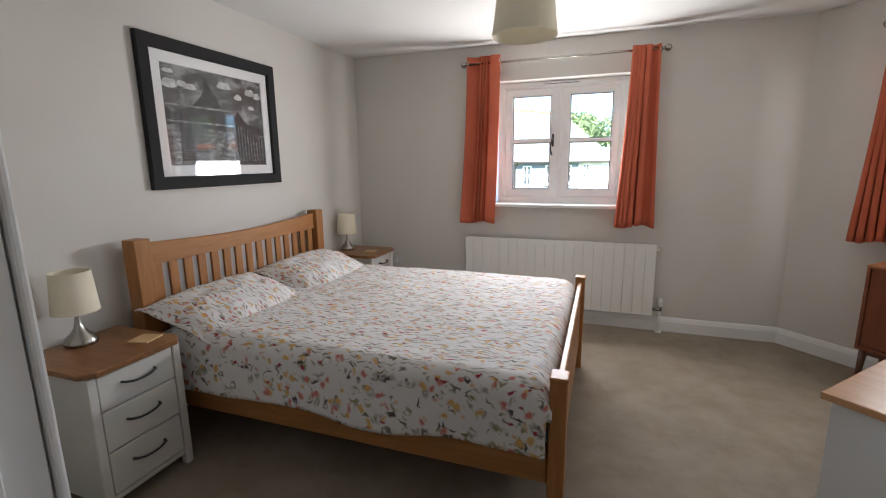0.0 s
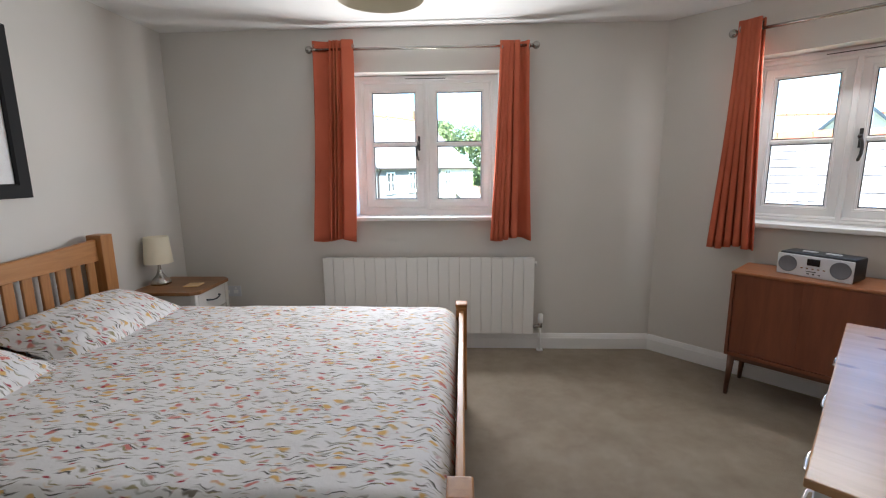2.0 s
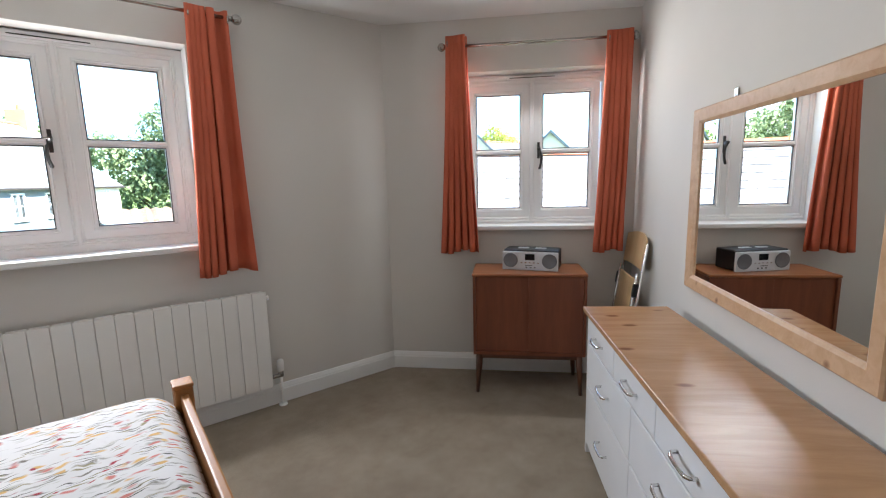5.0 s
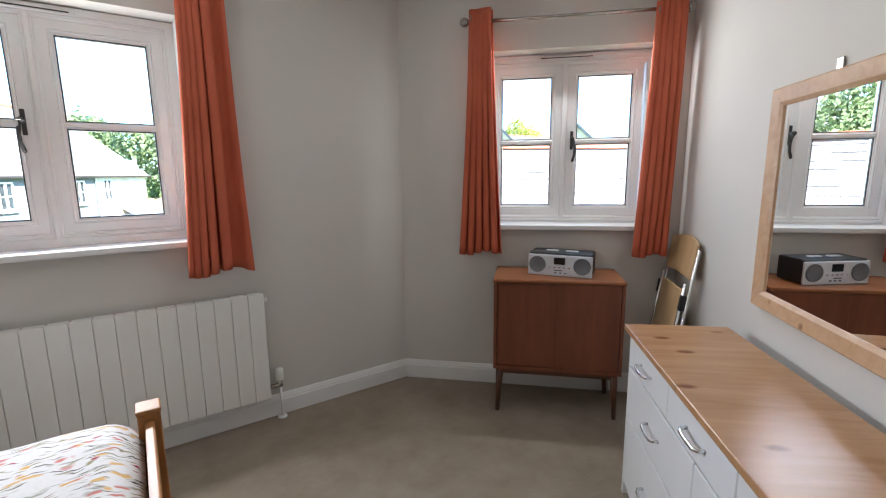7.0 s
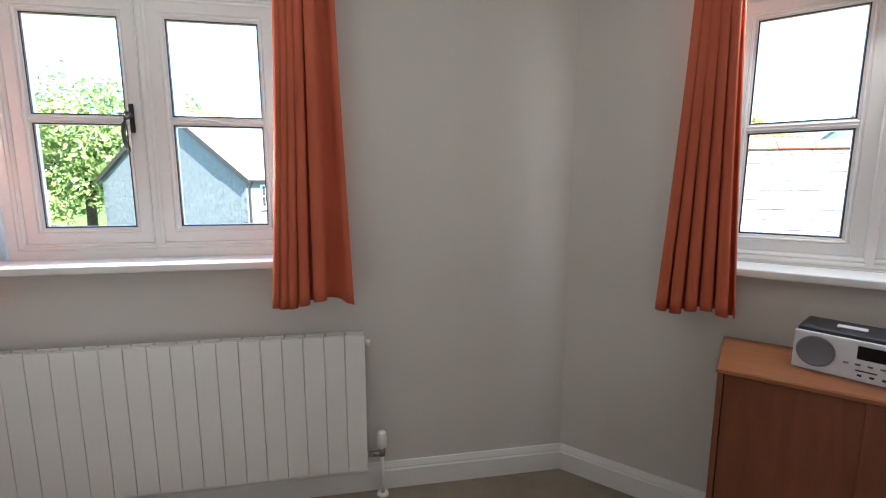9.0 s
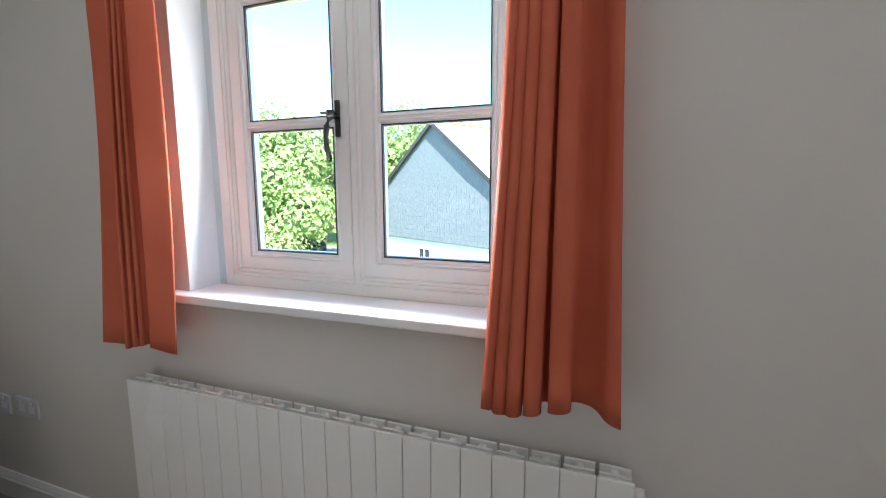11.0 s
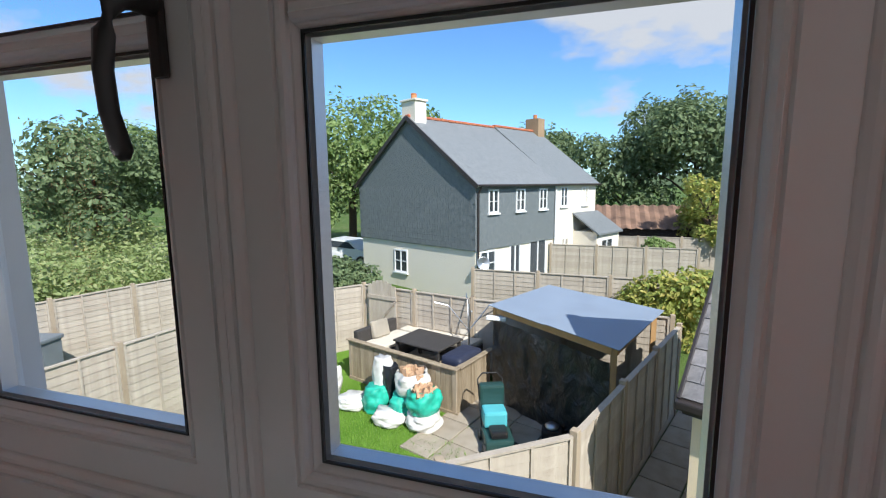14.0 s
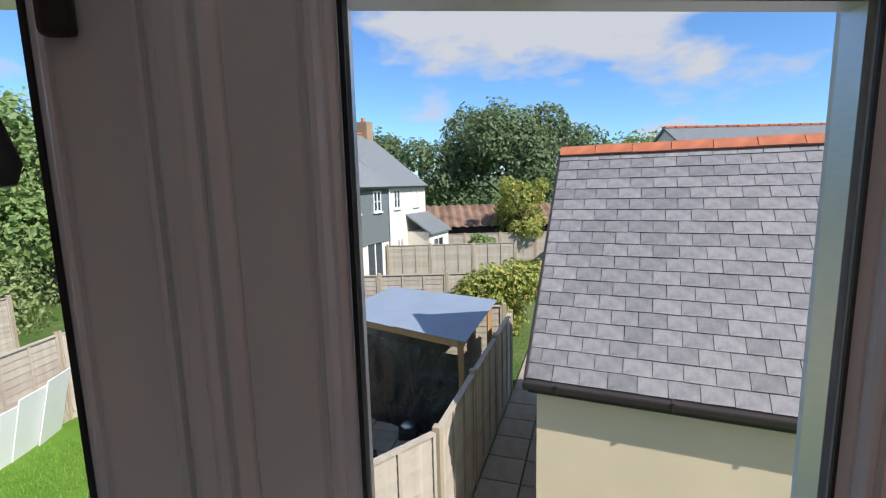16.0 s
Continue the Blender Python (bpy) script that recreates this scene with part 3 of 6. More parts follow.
# ---- windows ----
def window(name, m, o0, o1, g, zs, handle_x, handle_side, label):
    """o0, o1: the opening; g: the glass edges of both casements; zs: sill top, glass bottom, bar, glass top, frame top."""
    w = thing(name, m, label, "window", kind="structure")
    zsill, zg0, zb, zg1, zt = zs
    yf, yb = 0.125, 0.19
    f0, f1 = g[0] - 0.125, g[3] + 0.125
    f0, f1 = max(f0, o0 + 0.002), min(f1, o1 - 0.002)
    bm_ = bmesh.new()
    fw = g[0] - 0.062 - f0
    bead = [(fw - 0.027, yf), (fw - 0.0255, yf + 0.004), (fw - 0.023, yf + 0.0045), (fw - 0.021, yf + 0.001), (fw - 0.017, yf + 0.0015), (fw - 0.0135, yf + 0.004), (fw - 0.0125, yf + 0.008), (fw - 0.010, yf + 0.0085), (fw - 0.0085, yf + 0.005), (fw - 0.005, yf + 0.007), (fw - 0.0015, yf + 0.011), (fw, yf + 0.015)]
    ring(bm_, f0, f1, zsill, zt, [(0, yb), (0, yf)] + bead + [(fw, yb)], k0=(zg0 - 0.061 - zsill) / fw, k1=(zt - zg1 - 0.061) / fw)
    part("window_frame", bm_, M["sash"], w)
    # mullion with moulded edges
    a, b = g[1] + 0.062, g[2] - 0.062
    bm_ = bmesh.new()
    left = [(a - 0.002 + fw - i_, y_) for i_, y_ in reversed(bead)]
    right = [(b + 0.002 - fw + i_, y_) for i_, y_ in bead]
    prof = [(a - 0.002, yb)] + left + right + [(b + 0.002, yb)]
    lo = [bm_.verts.new((x, y - 0.0006, zsill + fw * 0.5)) for x, y in prof]
    hi = [bm_.verts.new((x, y - 0.0006, zt - fw * 0.5)) for x, y in prof]
    for i in range(len(prof)):
        j = (i + 1) % len(prof)
        bm_.faces.new((lo[i], lo[j], hi[j], hi[i]))
    bmesh.ops.recalc_face_normals(bm_, faces=bm_.faces[:])
    part("mullion", bm_, M["sash"], w)
    for c in range(2):
        x0, x1 = g[2 * c] - 0.060, g[2 * c + 1] + 0.060
        z0, z1 = zg0 - 0.060, zg1 + 0.060
        y0 = yf + 0.013
        bm_ = bmesh.new()
        ring(bm_, x0, x1, z0, z1, [(0, yb - 0.004), (0, y0), (0.039, y0), (0.0405, y0 + 0.0035), (0.043, y0 + 0.0035), (0.0445, y0 + 0.001), (0.048, y0 + 0.002), (0.051, y0 + 0.005), (0.052, y0 + 0.009), (0.0545, y0 + 0.009), (0.058, y0 + 0.012), (0.060, y0 + 0.0135), (0.060, yb - 0.004)])
        cas = part("casement", bm_, M["sash"], w)
        # glazing bar with a moulded section
        pr = [(-0.0155, 0.0135), (-0.0125, 0.0105), (-0.011, 0.010), (-0.009, 0.006), (-0.005, 0.003), (-0.0035, 0.0045), (0.0035, 0.0045), (0.005, 0.003), (0.009, 0.006), (0.011, 0.010), (0.0125, 0.0105), (0.0155, 0.0135), (0.0155, 0.047), (-0.0155, 0.047)]
        bm_ = bmesh.new()
        xa, xb_ = x0 + 0.055, x1 - 0.055
        lo = [bm_.verts.new((xa, y0 + y, zb + z)) for z, y in pr]
        hi = [bm_.verts.new((xb_, y0 + y, zb + z)) for z, y in pr]
        for i in range(len(pr)):
            j = (i + 1) % len(pr)
            bm_.faces.new((lo[i], lo[j], hi[j], hi[i]))
        bmesh.ops.recalc_face_normals(bm_, faces=bm_.faces[:])
        part("glazing_bar", bm_, M["sash"], cas)
        for za, zc in ((zg0, zb - 0.0155), (zb + 0.0155, zg1)):
            p_ = part("pane", boxed(g[2 * c] - 0.004, g[2 * c + 1] + 0.004, 0.1525, 0.1565, za - 0.004, zc + 0.004), M["glass"], cas)
            p_.visible_shadow = False
            bm_ = bmesh.new()
            ring(bm_, g[2 * c], g[2 * c + 1], za, zc, [(0, 0.158), (0.006, 0.158), (0.006, 0.176), (0, 0.176)])
            part("spacer", bm_, M["alu"], cas)
            bm_ = bmesh.new()
            ring(bm_, g[2 * c] + 0.001, g[2 * c + 1] - 0.001, za + 0.001, zc - 0.001, [(0, 0.150), (0.003, 0.150), (0.003, 0.1522), (0, 0.1522)])
            part("gasket", bm_, M["black"], cas)
    # espagnolette handle
    yh, sx = yf + 0.013, handle_side
    h = part("handle", boxed(handle_x - 0.0085, handle_x + 0.0085, yh - 0.009, yh - 0.0002, zb - 0.050, zb + 0.060, bevel=0.004, seg=2), M["dark_metal"], w, "dark pewter casement handle")
    bm_ = tube(bmesh.new(), [(handle_x, yh - 0.008, zb + 0.012), (handle_x, yh - 0.030, zb + 0.012), (handle_x + sx * 0.004, yh - 0.042, zb + 0.004), (handle_x + sx * 0.012, yh - 0.045, zb - 0.02), (handle_x + sx * 0.016, yh - 0.046, zb - 0.05), (handle_x + sx * 0.014, yh - 0.046, zb - 0.085), (handle_x + sx * 0.005, yh - 0.045, zb - 0.118), (handle_x + sx * 0.003, yh - 0.045, zb - 0.126)], [0.010, 0.011, 0.0105, 0.0085, 0.008, 0.008, 0.0085, 0.004], 12)
    part("lever", bm_, M["dark_metal"], h, smooth=True)
    part("key_boss", tube(bmesh.new(), [(handle_x, yh - 0.028, zb + 0.014), (handle_x, yh - 0.052, zb + 0.014)], [0.0125, 0.011], 14), M["dark_metal"], h, smooth=True)
    if handle_side < 0:
        bm_ = tube(bmesh.new(), [(handle_x, yh - 0.052, zb + 0.014), (handle_x, yh - 0.060, zb + 0.014)], 0.003, 8)
        box(bm_, handle_x - 0.022, handle_x + 0.003, yh - 0.0620, yh - 0.0605, zb + 0.010, zb + 0.018, bevel=0.0006)
        part("key", bm_, M["nickel"], h, "small metal key left in the lock")
    # trickle vent
    xm = (g[1] + g[2]) / 2
    v_ = part("trickle_vent", boxed(xm - 0.17, xm + 0.17, yf - 0.012, yf - 0.001, zt - 0.034, zt - 0.012, bevel=0.003), M["sash"], w)
    part("vent_slot", boxed(xm - 0.15, xm + 0.15, yf - 0.0145, yf - 0.0125, zt - 0.026, zt - 0.021), M["dark"], v_)
    # board inside, sill outside
    part("window_sill", boxed(o0 - 0.085, o1 + 0.085, -0.055, -0.001, zsill - 0.030, zsill, bevel=0.008, seg=3), M["white"], w, "white painted window board")
    part("sill_board", boxed(o0 + 0.001, o1 - 0.001, -0.004, yf - 0.001, zsill - 0.0195, zsill - 0.001), M["white"], w)
    part("outer_sill", boxed(o0 + 0.003, o1 - 0.003, yb + 0.001, 0.36, zsill - 0.018, zsill - 0.004), M["upvc"], w)
    part("reveal_lining", boxed(o0 + 0.0005, o0 + 0.0035, 0.0, yf, zsill, zt), M["white"], w)
    part("reveal_lining", boxed(o1 - 0.0035, o1 - 0.0005, 0.0, yf, zsill, zt), M["white"], w)
    return w


window("window_1", P1, -0.45, 0.66, (-0.292, 0.035, 0.201, 0.540), (1.047, 1.168, 1.588, 1.970, 2.085), 0.062, -1, "white painted two-light casement window, closed")
window("window_2", P2, 0.53, 1.49, (0.622, 0.926, 1.078, 1.390), (1.047, 1.152, 1.545, 1.930, 2.055), 1.050, 1, "white painted two-light casement window, closed")


# ---- curtains and rods ----
def curtain(name, m, t0, t1, b0, b1, ztop, zbot, y, folds, flat, label, seed):
    rnd = random.Random(seed)
    ph = [rnd.uniform(-0.5, 0.5) for _ in range(folds + 2)]
    bm_ = bmesh.new()
    nu, nv = 90, 26
    grid = []
    for j in range(nv + 1):
        v_ = j / nv
        z = ztop + (zbot - ztop) * v_
        row = []
        sw = v_ ** 1.4
        for i in range(nu + 1):
            u = i / nu
            x = (t0 + (t1 - t0) * u) * (1 - sw) + (b0 + (b1 - b0) * u) * sw
            # tight pleats on one side, a broad flatter sweep on the other
            uu = u if flat > 0 else 1 - u
            if flat == 2:
                c_ = min(1.0, max(0.0, (u - 0.32) / 0.42))
                warp = 0.82 * c_ * c_ * (3 - 2 * c_) + 0.18 * u
            else:
                warp = uu ** (2.3 if flat else 1.0)
            a = math.sin(warp * folds * 2 * math.pi + ph[0] + 0.25 * math.sin(v_ * 3 + ph[1]))
            amp = (0.030 + 0.010 * sw) * (1.0 - 0.25 * uu)
            yy = y + amp * math.copysign(abs(a) ** 0.8, a) + 0.008 * math.sin(u * 5 + v_ * 4 + ph[2])
            xx = x + 0.010 * math.sin(warp * folds * 4 * math.pi + ph[0])
            zz = z - (0.012 * math.sin(u * 7 + ph[1]) * (1 if j == nv else 0))
            row.append(bm_.verts.new((xx, yy, zz)))
        grid.append(row)
    for j in range(nv):
        for i in range(nu):
            bm_.faces.new((grid[j][i], grid[j][i + 1], grid[j + 1][i + 1], grid[j + 1][i]))
    c = thing(name, m, label, "curtain", "curtains at the windows")
    o = part("cloth", bm_, M["curtain"], c, smooth=True)
    md = o.modifiers.new("thick", "SOLIDIFY")
    md.thickness = 0.003
    # eyelets on the rod
    for k_ in range(2):
        u = 0.03 + 0.94 * k_
        x = t0 + (t1 - t0) * u
        bm2 = bmesh.new()
        pts = [(x, y - 0.004 + 0.022 * math.cos(a_), ztop - 0.045 + 0.022 * math.sin(a_)) for a_ in [i * math.pi / 8 for i in range(17)]]
        tube(bm2, pts, 0.004, 6, False)
        part("eyelet", bm2, M["nickel"], c, "brushed nickel eyelet", True)
    return c


def rod(m, x0, x1, z, y, label):
    r = thing("curtain_rod", m @ pose(0, y, z), label, "curtain rod", "curtain rods")
    part("pole", tube(bmesh.new(), [(x0 + 0.02, 0, 0), (x1 - 0.02, 0, 0)], 0.0095, 14), M["nickel"], r, smooth=True)
    for x, s in ((x0, 1), (x1, -1)):
        bm_ = bmesh.new()
        bmesh.ops.create_uvsphere(bm_, u_segments=18, v_segments=12, radius=0.026)
        bmesh.ops.translate(bm_, verts=bm_.verts[:], vec=(x, 0, 0))
        tube(bm_, [(x + s * 0.022, 0, 0), (x + s * 0.045, 0, 0)], 0.0135, 14)
        part("finial", bm_, M["nickel"], r, smooth=True)
        bm_ = tube(bmesh.new(), [(x + s * 0.06, 0, -0.004), (x + s * 0.06, -y - 0.002, -0.004)], 0.007, 10)
        part("bracket", bm_, M["nickel"], r, smooth=True)


rod(P1, -0.675, 0.898, 2.225, -0.10, "brushed nickel curtain rod with ball ends above the radiator")
rod(P2, 0.42, 1.60, 2.197, -0.10, "brushed nickel curtain rod with ball ends above the cabinet")
curtain("curtain", P1, -0.645, -0.355, -0.715, -0.395, 2.283, 0.878, -0.10, 4, 2, "plain terracotta orange eyelet curtain drawn back above the radiator", 3)
curtain("curtain", P1, 0.662, 0.855, 0.602, 0.897, 2.256, 0.886, -0.10, 5, -1, "plain terracotta orange eyelet curtain drawn back above the radiator", 8)
curtain("curtain", P2, 0.456, 0.574, 0.396, 0.638, 2.258, 0.880, -0.10, 5, 0, "plain terracotta orange eyelet curtain drawn back beside the cabinet", 5)
curtain("curtain", P2, 1.442, 1.588, 1.387, 1.575, 2.232, 0.886, -0.10, 5, 0, "plain terracotta orange eyelet curtain drawn back beside the wall corner", 6)

# ---- radiator ----
rad = thing("radiator", P1 @ pose(-0.67, -0.09, 0.149), "white sectional radiator with twenty flat elements, below the window", "radiator")
for i in range(20):
    x = i * 0.08
    bm = boxed(x + 0.0010, x + 0.0790, 0.0, 0.009, 0.0, 0.592, bevel=0.0015)
    el = part("element", bm, M["radiator"], rad)
    bm = boxed(x + 0.030, x + 0.050, 0.0095, 0.070, 0.012, 0.578, bevel=0.004)
    box(bm, x + 0.004, x + 0.076, 0.064, 0.071, 0.0, 0.586, bevel=0.002)
    box(bm, x + 0.006, x + 0.074, 0.026, 0.034, 0.02, 0.588)
    box(bm, x + 0.001, x + 0.079, 0.028, 0.052, 0.525, 0.562)
    box(bm, x + 0.001, x + 0.079, 0.028, 0.052, 0.03, 0.062)
    part("fin", bm, M["radiator"], el)
part("plug", tube(bmesh.new(), [(1.6, 0.04, 0.545), (1.622, 0.04, 0.545)], 0.014, 12), M["radiator"], rad, smooth=True)
for xx in (0.25, 1.35):
    part("wall_bracket", boxed(xx - 0.015, xx + 0.015, 0.0712, 0.0895, 0.48, 0.54), M["radiator"], rad)
val = thing("radiator_valve", P1 @ pose(0.99, -0.05, 0.0), "white thermostatic valve on a painted pipe beside the radiator", "valve")
part("pipe", tube(bmesh.new(), [(0, 0, 0.0), (0, 0, 0.19)], 0.0075, 12), M["white"], val, smooth=True)
part("pipe_collar", lathe(bmesh.new(), [(0.0, 0.0), (0.026, 0.001), (0.024, 0.010), (0.009, 0.012)], 20), M["white"], val, smooth=True)
part("valve_body", tube(bmesh.new(), [(-0.058, 0, 0.195), (-0.02, 0, 0.195), (0.012, 0, 0.195)], [0.011, 0.013, 0.013], 12), M["nickel"], val, smooth=True)
part("valve_stem", lathe(bmesh.new(), [(0.012, 0.185), (0.015, 0.195), (0.015, 0.215), (0.011, 0.222)], 16), M["nickel"], val, smooth=True)
part("thermostat_head", lathe(bmesh.new(), [(0.013, 0.221), (0.020, 0.226), (0.021, 0.265), (0.019, 0.290), (0.012, 0.296), (0.0, 0.297)], 20), M["white"], val, smooth=True)

# ---- sockets ----
def socket(x, z, w, label):
    s = thing("wall_socket", P1 @ pose(x, -0.001, z), label, "socket", "sockets on the wall")
    part("plate", boxed(-w / 2, w / 2, -0.010, 0, -0.043, 0.043, bevel=0.003, seg=2), M["silver"], s)
    for k_ in range(2 if w > 0.1 else 1):
        xo = (-0.035 + 0.07 * k_) if w > 0.1 else 0
        part("outlet", boxed(xo - 0.018, xo + 0.018, -0.0115, -0.0102, -0.018, 0.012), M["white"], s)
        part("switch", boxed(xo - 0.006, xo + 0.006, -0.014, -0.0102, 0.018, 0.032, bevel=0.001), M["white"], s)


socket(-1.44, 0.46, 0.147, "double socket with a brushed plate on the wall")
socket(-1.602, 0.452, 0.075, "small white single socket plate on the wall")

# ---- picture ----
M["printed_cloud"] = paint("printed_cloud_tone", (0.55, 0.55, 0.55), 0.7, 0.35, 25, 0.0, 50)
pic = thing("picture", pose(BEDX + 0.002, 2.447, 1.688, 0, 0, 90), "large black-framed monochrome photograph with a white mount", "picture")
bm = ring(bmesh.new(), -0.51, 0.51, -0.407, 0.407, [(0, -0.0), (0, -0.026), (0.004, -0.030), (0.062, -0.030), (0.070, -0.022), (0.070, -0.0)])
part("frame", bm, M["black_frame"], pic)
bm = ring(bmesh.new(), -0.445, 0.445, -0.342, 0.342, [(0, -0.008), (0, -0.012), (0.064, -0.012), (0.066, -0.008)])
part("mount", bm, M["mat_board"], pic)
k = Nodes("monochrome_photograph", 0.6)
v = k.coords((1, 1, 1.7), (0, 0.12, 0))
sky_c = k.ramp(k.noise(v, 7, 7, 0.6, 0.6), [(0.32, (0.03,) * 3), (0.5, (0.10,) * 3), (0.66, (0.34,) * 3)])
k.color(sky_c)
part("photograph", boxed(-0.383, 0.383, -0.006, -0.004, -0.282, 0.282), k.m, pic)


def flat(poly, y, mat, parent, name):
    b_ = bmesh.new()
    a_ = [b_.verts.new((x, y, z)) for x, z in poly]
    c_ = [b_.verts.new((x, y + 0.0006, z)) for x, z in poly]
    b_.faces.new(a_)
    b_.faces.new(c_[::-1])
    for i in range(len(poly)):
        b_.faces.new((a_[i], c_[i], c_[(i + 1) % len(poly)], a_[(i + 1) % len(poly)]))
    bmesh.ops.recalc_face_normals(b_, faces=b_.faces[:])
    return part(name, b_, mat, parent)


def grey(v_, name):
    q = Nodes(name, 0.6)
    q.color(q.ramp(q.noise(q.coords((1, 1, 2.5)), 22, 7, 0.7), [(0.32, (v_ * 0.2,) * 3), (0.5, (v_ * 0.7,) * 3), (0.68, (v_ * 2.4,) * 3)]))
    return q.m


flat([(-0.383, 0.06), (-0.33, 0.02), (-0.20, 0.06), (-0.12, 0.13), (-0.108, 0.16), (-0.10, 0.165), (-0.096, 0.215), (-0.088, 0.235), (-0.080, 0.215), (-0.068, 0.22), (-0.060, 0.19), (-0.046, 0.185), (-0.040, 0.15), (-0.015, 0.13), (0.02, 0.07), (0.06, 0.02), (0.16, 0.0), (0.383, -0.03), (0.383, -0.1), (-0.383, -0.1)], -0.0075, grey(0.035, "photograph_hill"), pic, "printed_hill")
flat([(-0.383, -0.05), (0.383, -0.08), (0.383, -0.282), (-0.383, -0.282)], -0.0085, grey(0.16, "photograph_shore"), pic, "printed_shore")
flat([(0.10, -0.282), (0.11, -0.02), (0.15, 0.07), (0.19, 0.02), (0.33, -0.08), (0.383, -0.10), (0.383, -0.282)], -0.0095, grey(0.03, "photograph_hut"), pic, "printed_hut")
flat([(-0.30, -0.25), (-0.29, -0.02), (-0.26, 0.0), (-0.15, -0.02), (-0.10, -0.25)], -0.0095, grey(0.05, "photograph_hull"), pic, "printed_hull")
rn = random.Random(17)
for cx_, cz_, rw, rh in ((-0.33, 0.235, 0.030, 0.014), (-0.33, 0.165, 0.045, 0.030), (-0.25, 0.175, 0.030, 0.020), (-0.19, 0.165, 0.035, 0.020), (0.06, 0.205, 0.050, 0.026), (0.17, 0.15, 0.028, 0.022), (0.28, 0.19, 0.040, 0.026), (0.34, 0.175, 0.028, 0.024), (0.28, 0.095, 0.026, 0.016)):
    pts = []
    for i in range(28):
        a_ = i * math.pi / 14
        lump = 1 + 0.22 * abs(math.sin(2.5 * a_ + cx_ * 40)) + rn.uniform(-0.06, 0.06)
        up_ = math.sin(a_)
        pts.append((cx_ + rw * math.cos(a_) * lump, cz_ + rh * up_ * (lump if up_ > 0 else 0.55)))
    flat(pts, -0.0070, M["printed_cloud"], pic, "printed_cloud")
for i in range(9):
    x_ = 0.14 + i * 0.026
    part("printed_plank", boxed(x_, x_ + 0.010, -0.0102, -0.0098, -0.25, -0.02 - 0.008 * i), grey(0.14, "photograph_plank"), pic)
for z_ in (0.055, -0.035):
    part("printed_rail", boxed(-0.36, 0.10, -0.0102, -0.0098, z_, z_ + 0.010), grey(0.30, "photograph_rail"), pic)
pg = part("picture_glass", boxed(-0.442, 0.442, -0.0165, -0.0145, -0.339, 0.339), M["picture_glass"], pic)
pg.visible_shadow = False

# ---- bed ----
bed = thing("bed", pose(0, 0, 0), "honey oak king-size bed frame with a slatted headboard", "bed")
YN, YF = 1.70, 3.28      # outer sides
HX = -1.70
for y in (YN, YF - 0.085):
    part("head_post", boxed(HX - 0.045, HX + 0.045, y, y + 0.085, 0.0, 1.05, bevel=0.006, seg=2), M["oak_z"], bed)
bm = bmesh.new()
prev = None
n = 22
for i in range(n + 1):
    u = i / n
    y = YN + 0.087 + (YF - YN - 0.174) * u
    dip = 0.030 * math.sin(math.pi * u)
    q = [bm.verts.new((HX + xo, y, z)) for xo, z in ((-0.016, 0.905), (0.016, 0.905), (0.016, 1.020 - dip), (0.010, 1.026 - dip), (-0.010, 1.026 - dip), (-0.016, 1.020 - dip))]
    if prev:
        for j in range(6):
            bm.faces.new((prev[j], prev[(j + 1) % 6], q[(j + 1) % 6], q[j]))
    else:
        bm.faces.new(q)
    prev = q
bm.faces.new(prev)
bmesh.ops.recalc_face_normals(bm, faces=bm.faces[:])
part("top_rail", bm, M["oak"], bed)
part("lower_rail", boxed(HX - 0.014, HX + 0.014, YN + 0.087, YF - 0.087, 0.42, 0.50, bevel=0.004), M["oak"], bed)
for i in range(15):
    y = YN + 0.087 + (YF - YN - 0.174) * (i + 0.5) / 15
    part("slat", boxed(HX - 0.008, HX + 0.008, y - 0.027, y + 0.027, 0.501, 0.904, bevel=0.003), M["oak_z"], bed)
for y in (YN + 0.02, YF - 0.05):
    part("side_rail", boxed(HX + 0.047, 0.352, y, y + 0.028, 0.20, 0.36, bevel=0.005), M["oak_x"], bed)
for y in (YN, YF - 0.075):
    bm = boxed(0.354, 0.416, y, y + 0.075, 0.0, 0.632, bevel=0.004)
    box(bm, 0.351, 0.419, y - 0.003, y + 0.078, 0.6322, 0.648, bevel=0.006, seg=2)
    part("foot_post", bm, M["oak_z"], bed)
part("foot_rail", boxed(0.372, 0.398, YN + 0.077, YF - 0.077, 0.555, 0.612, bevel=0.006, seg=2), M["oak"], bed)
part("foot_board", boxed(0.376, 0.394, YN + 0.077, YF - 0.077, 0.18, 0.553), M["oak"], bed)
part("slat_base", boxed(HX + 0.05, 0.37, YN + 0.05, YF - 0.052, 0.27, 0.30), M["oak_x"], bed)

mattress = tagged(part("mattress", boxed(HX + 0.03, 0.36, YN + 0.06, YF - 0.06, 0.302, 0.555, bevel=0.04, seg=3), M["mat_board"]), "white mattress on the bed, under the quilt", "mattress")

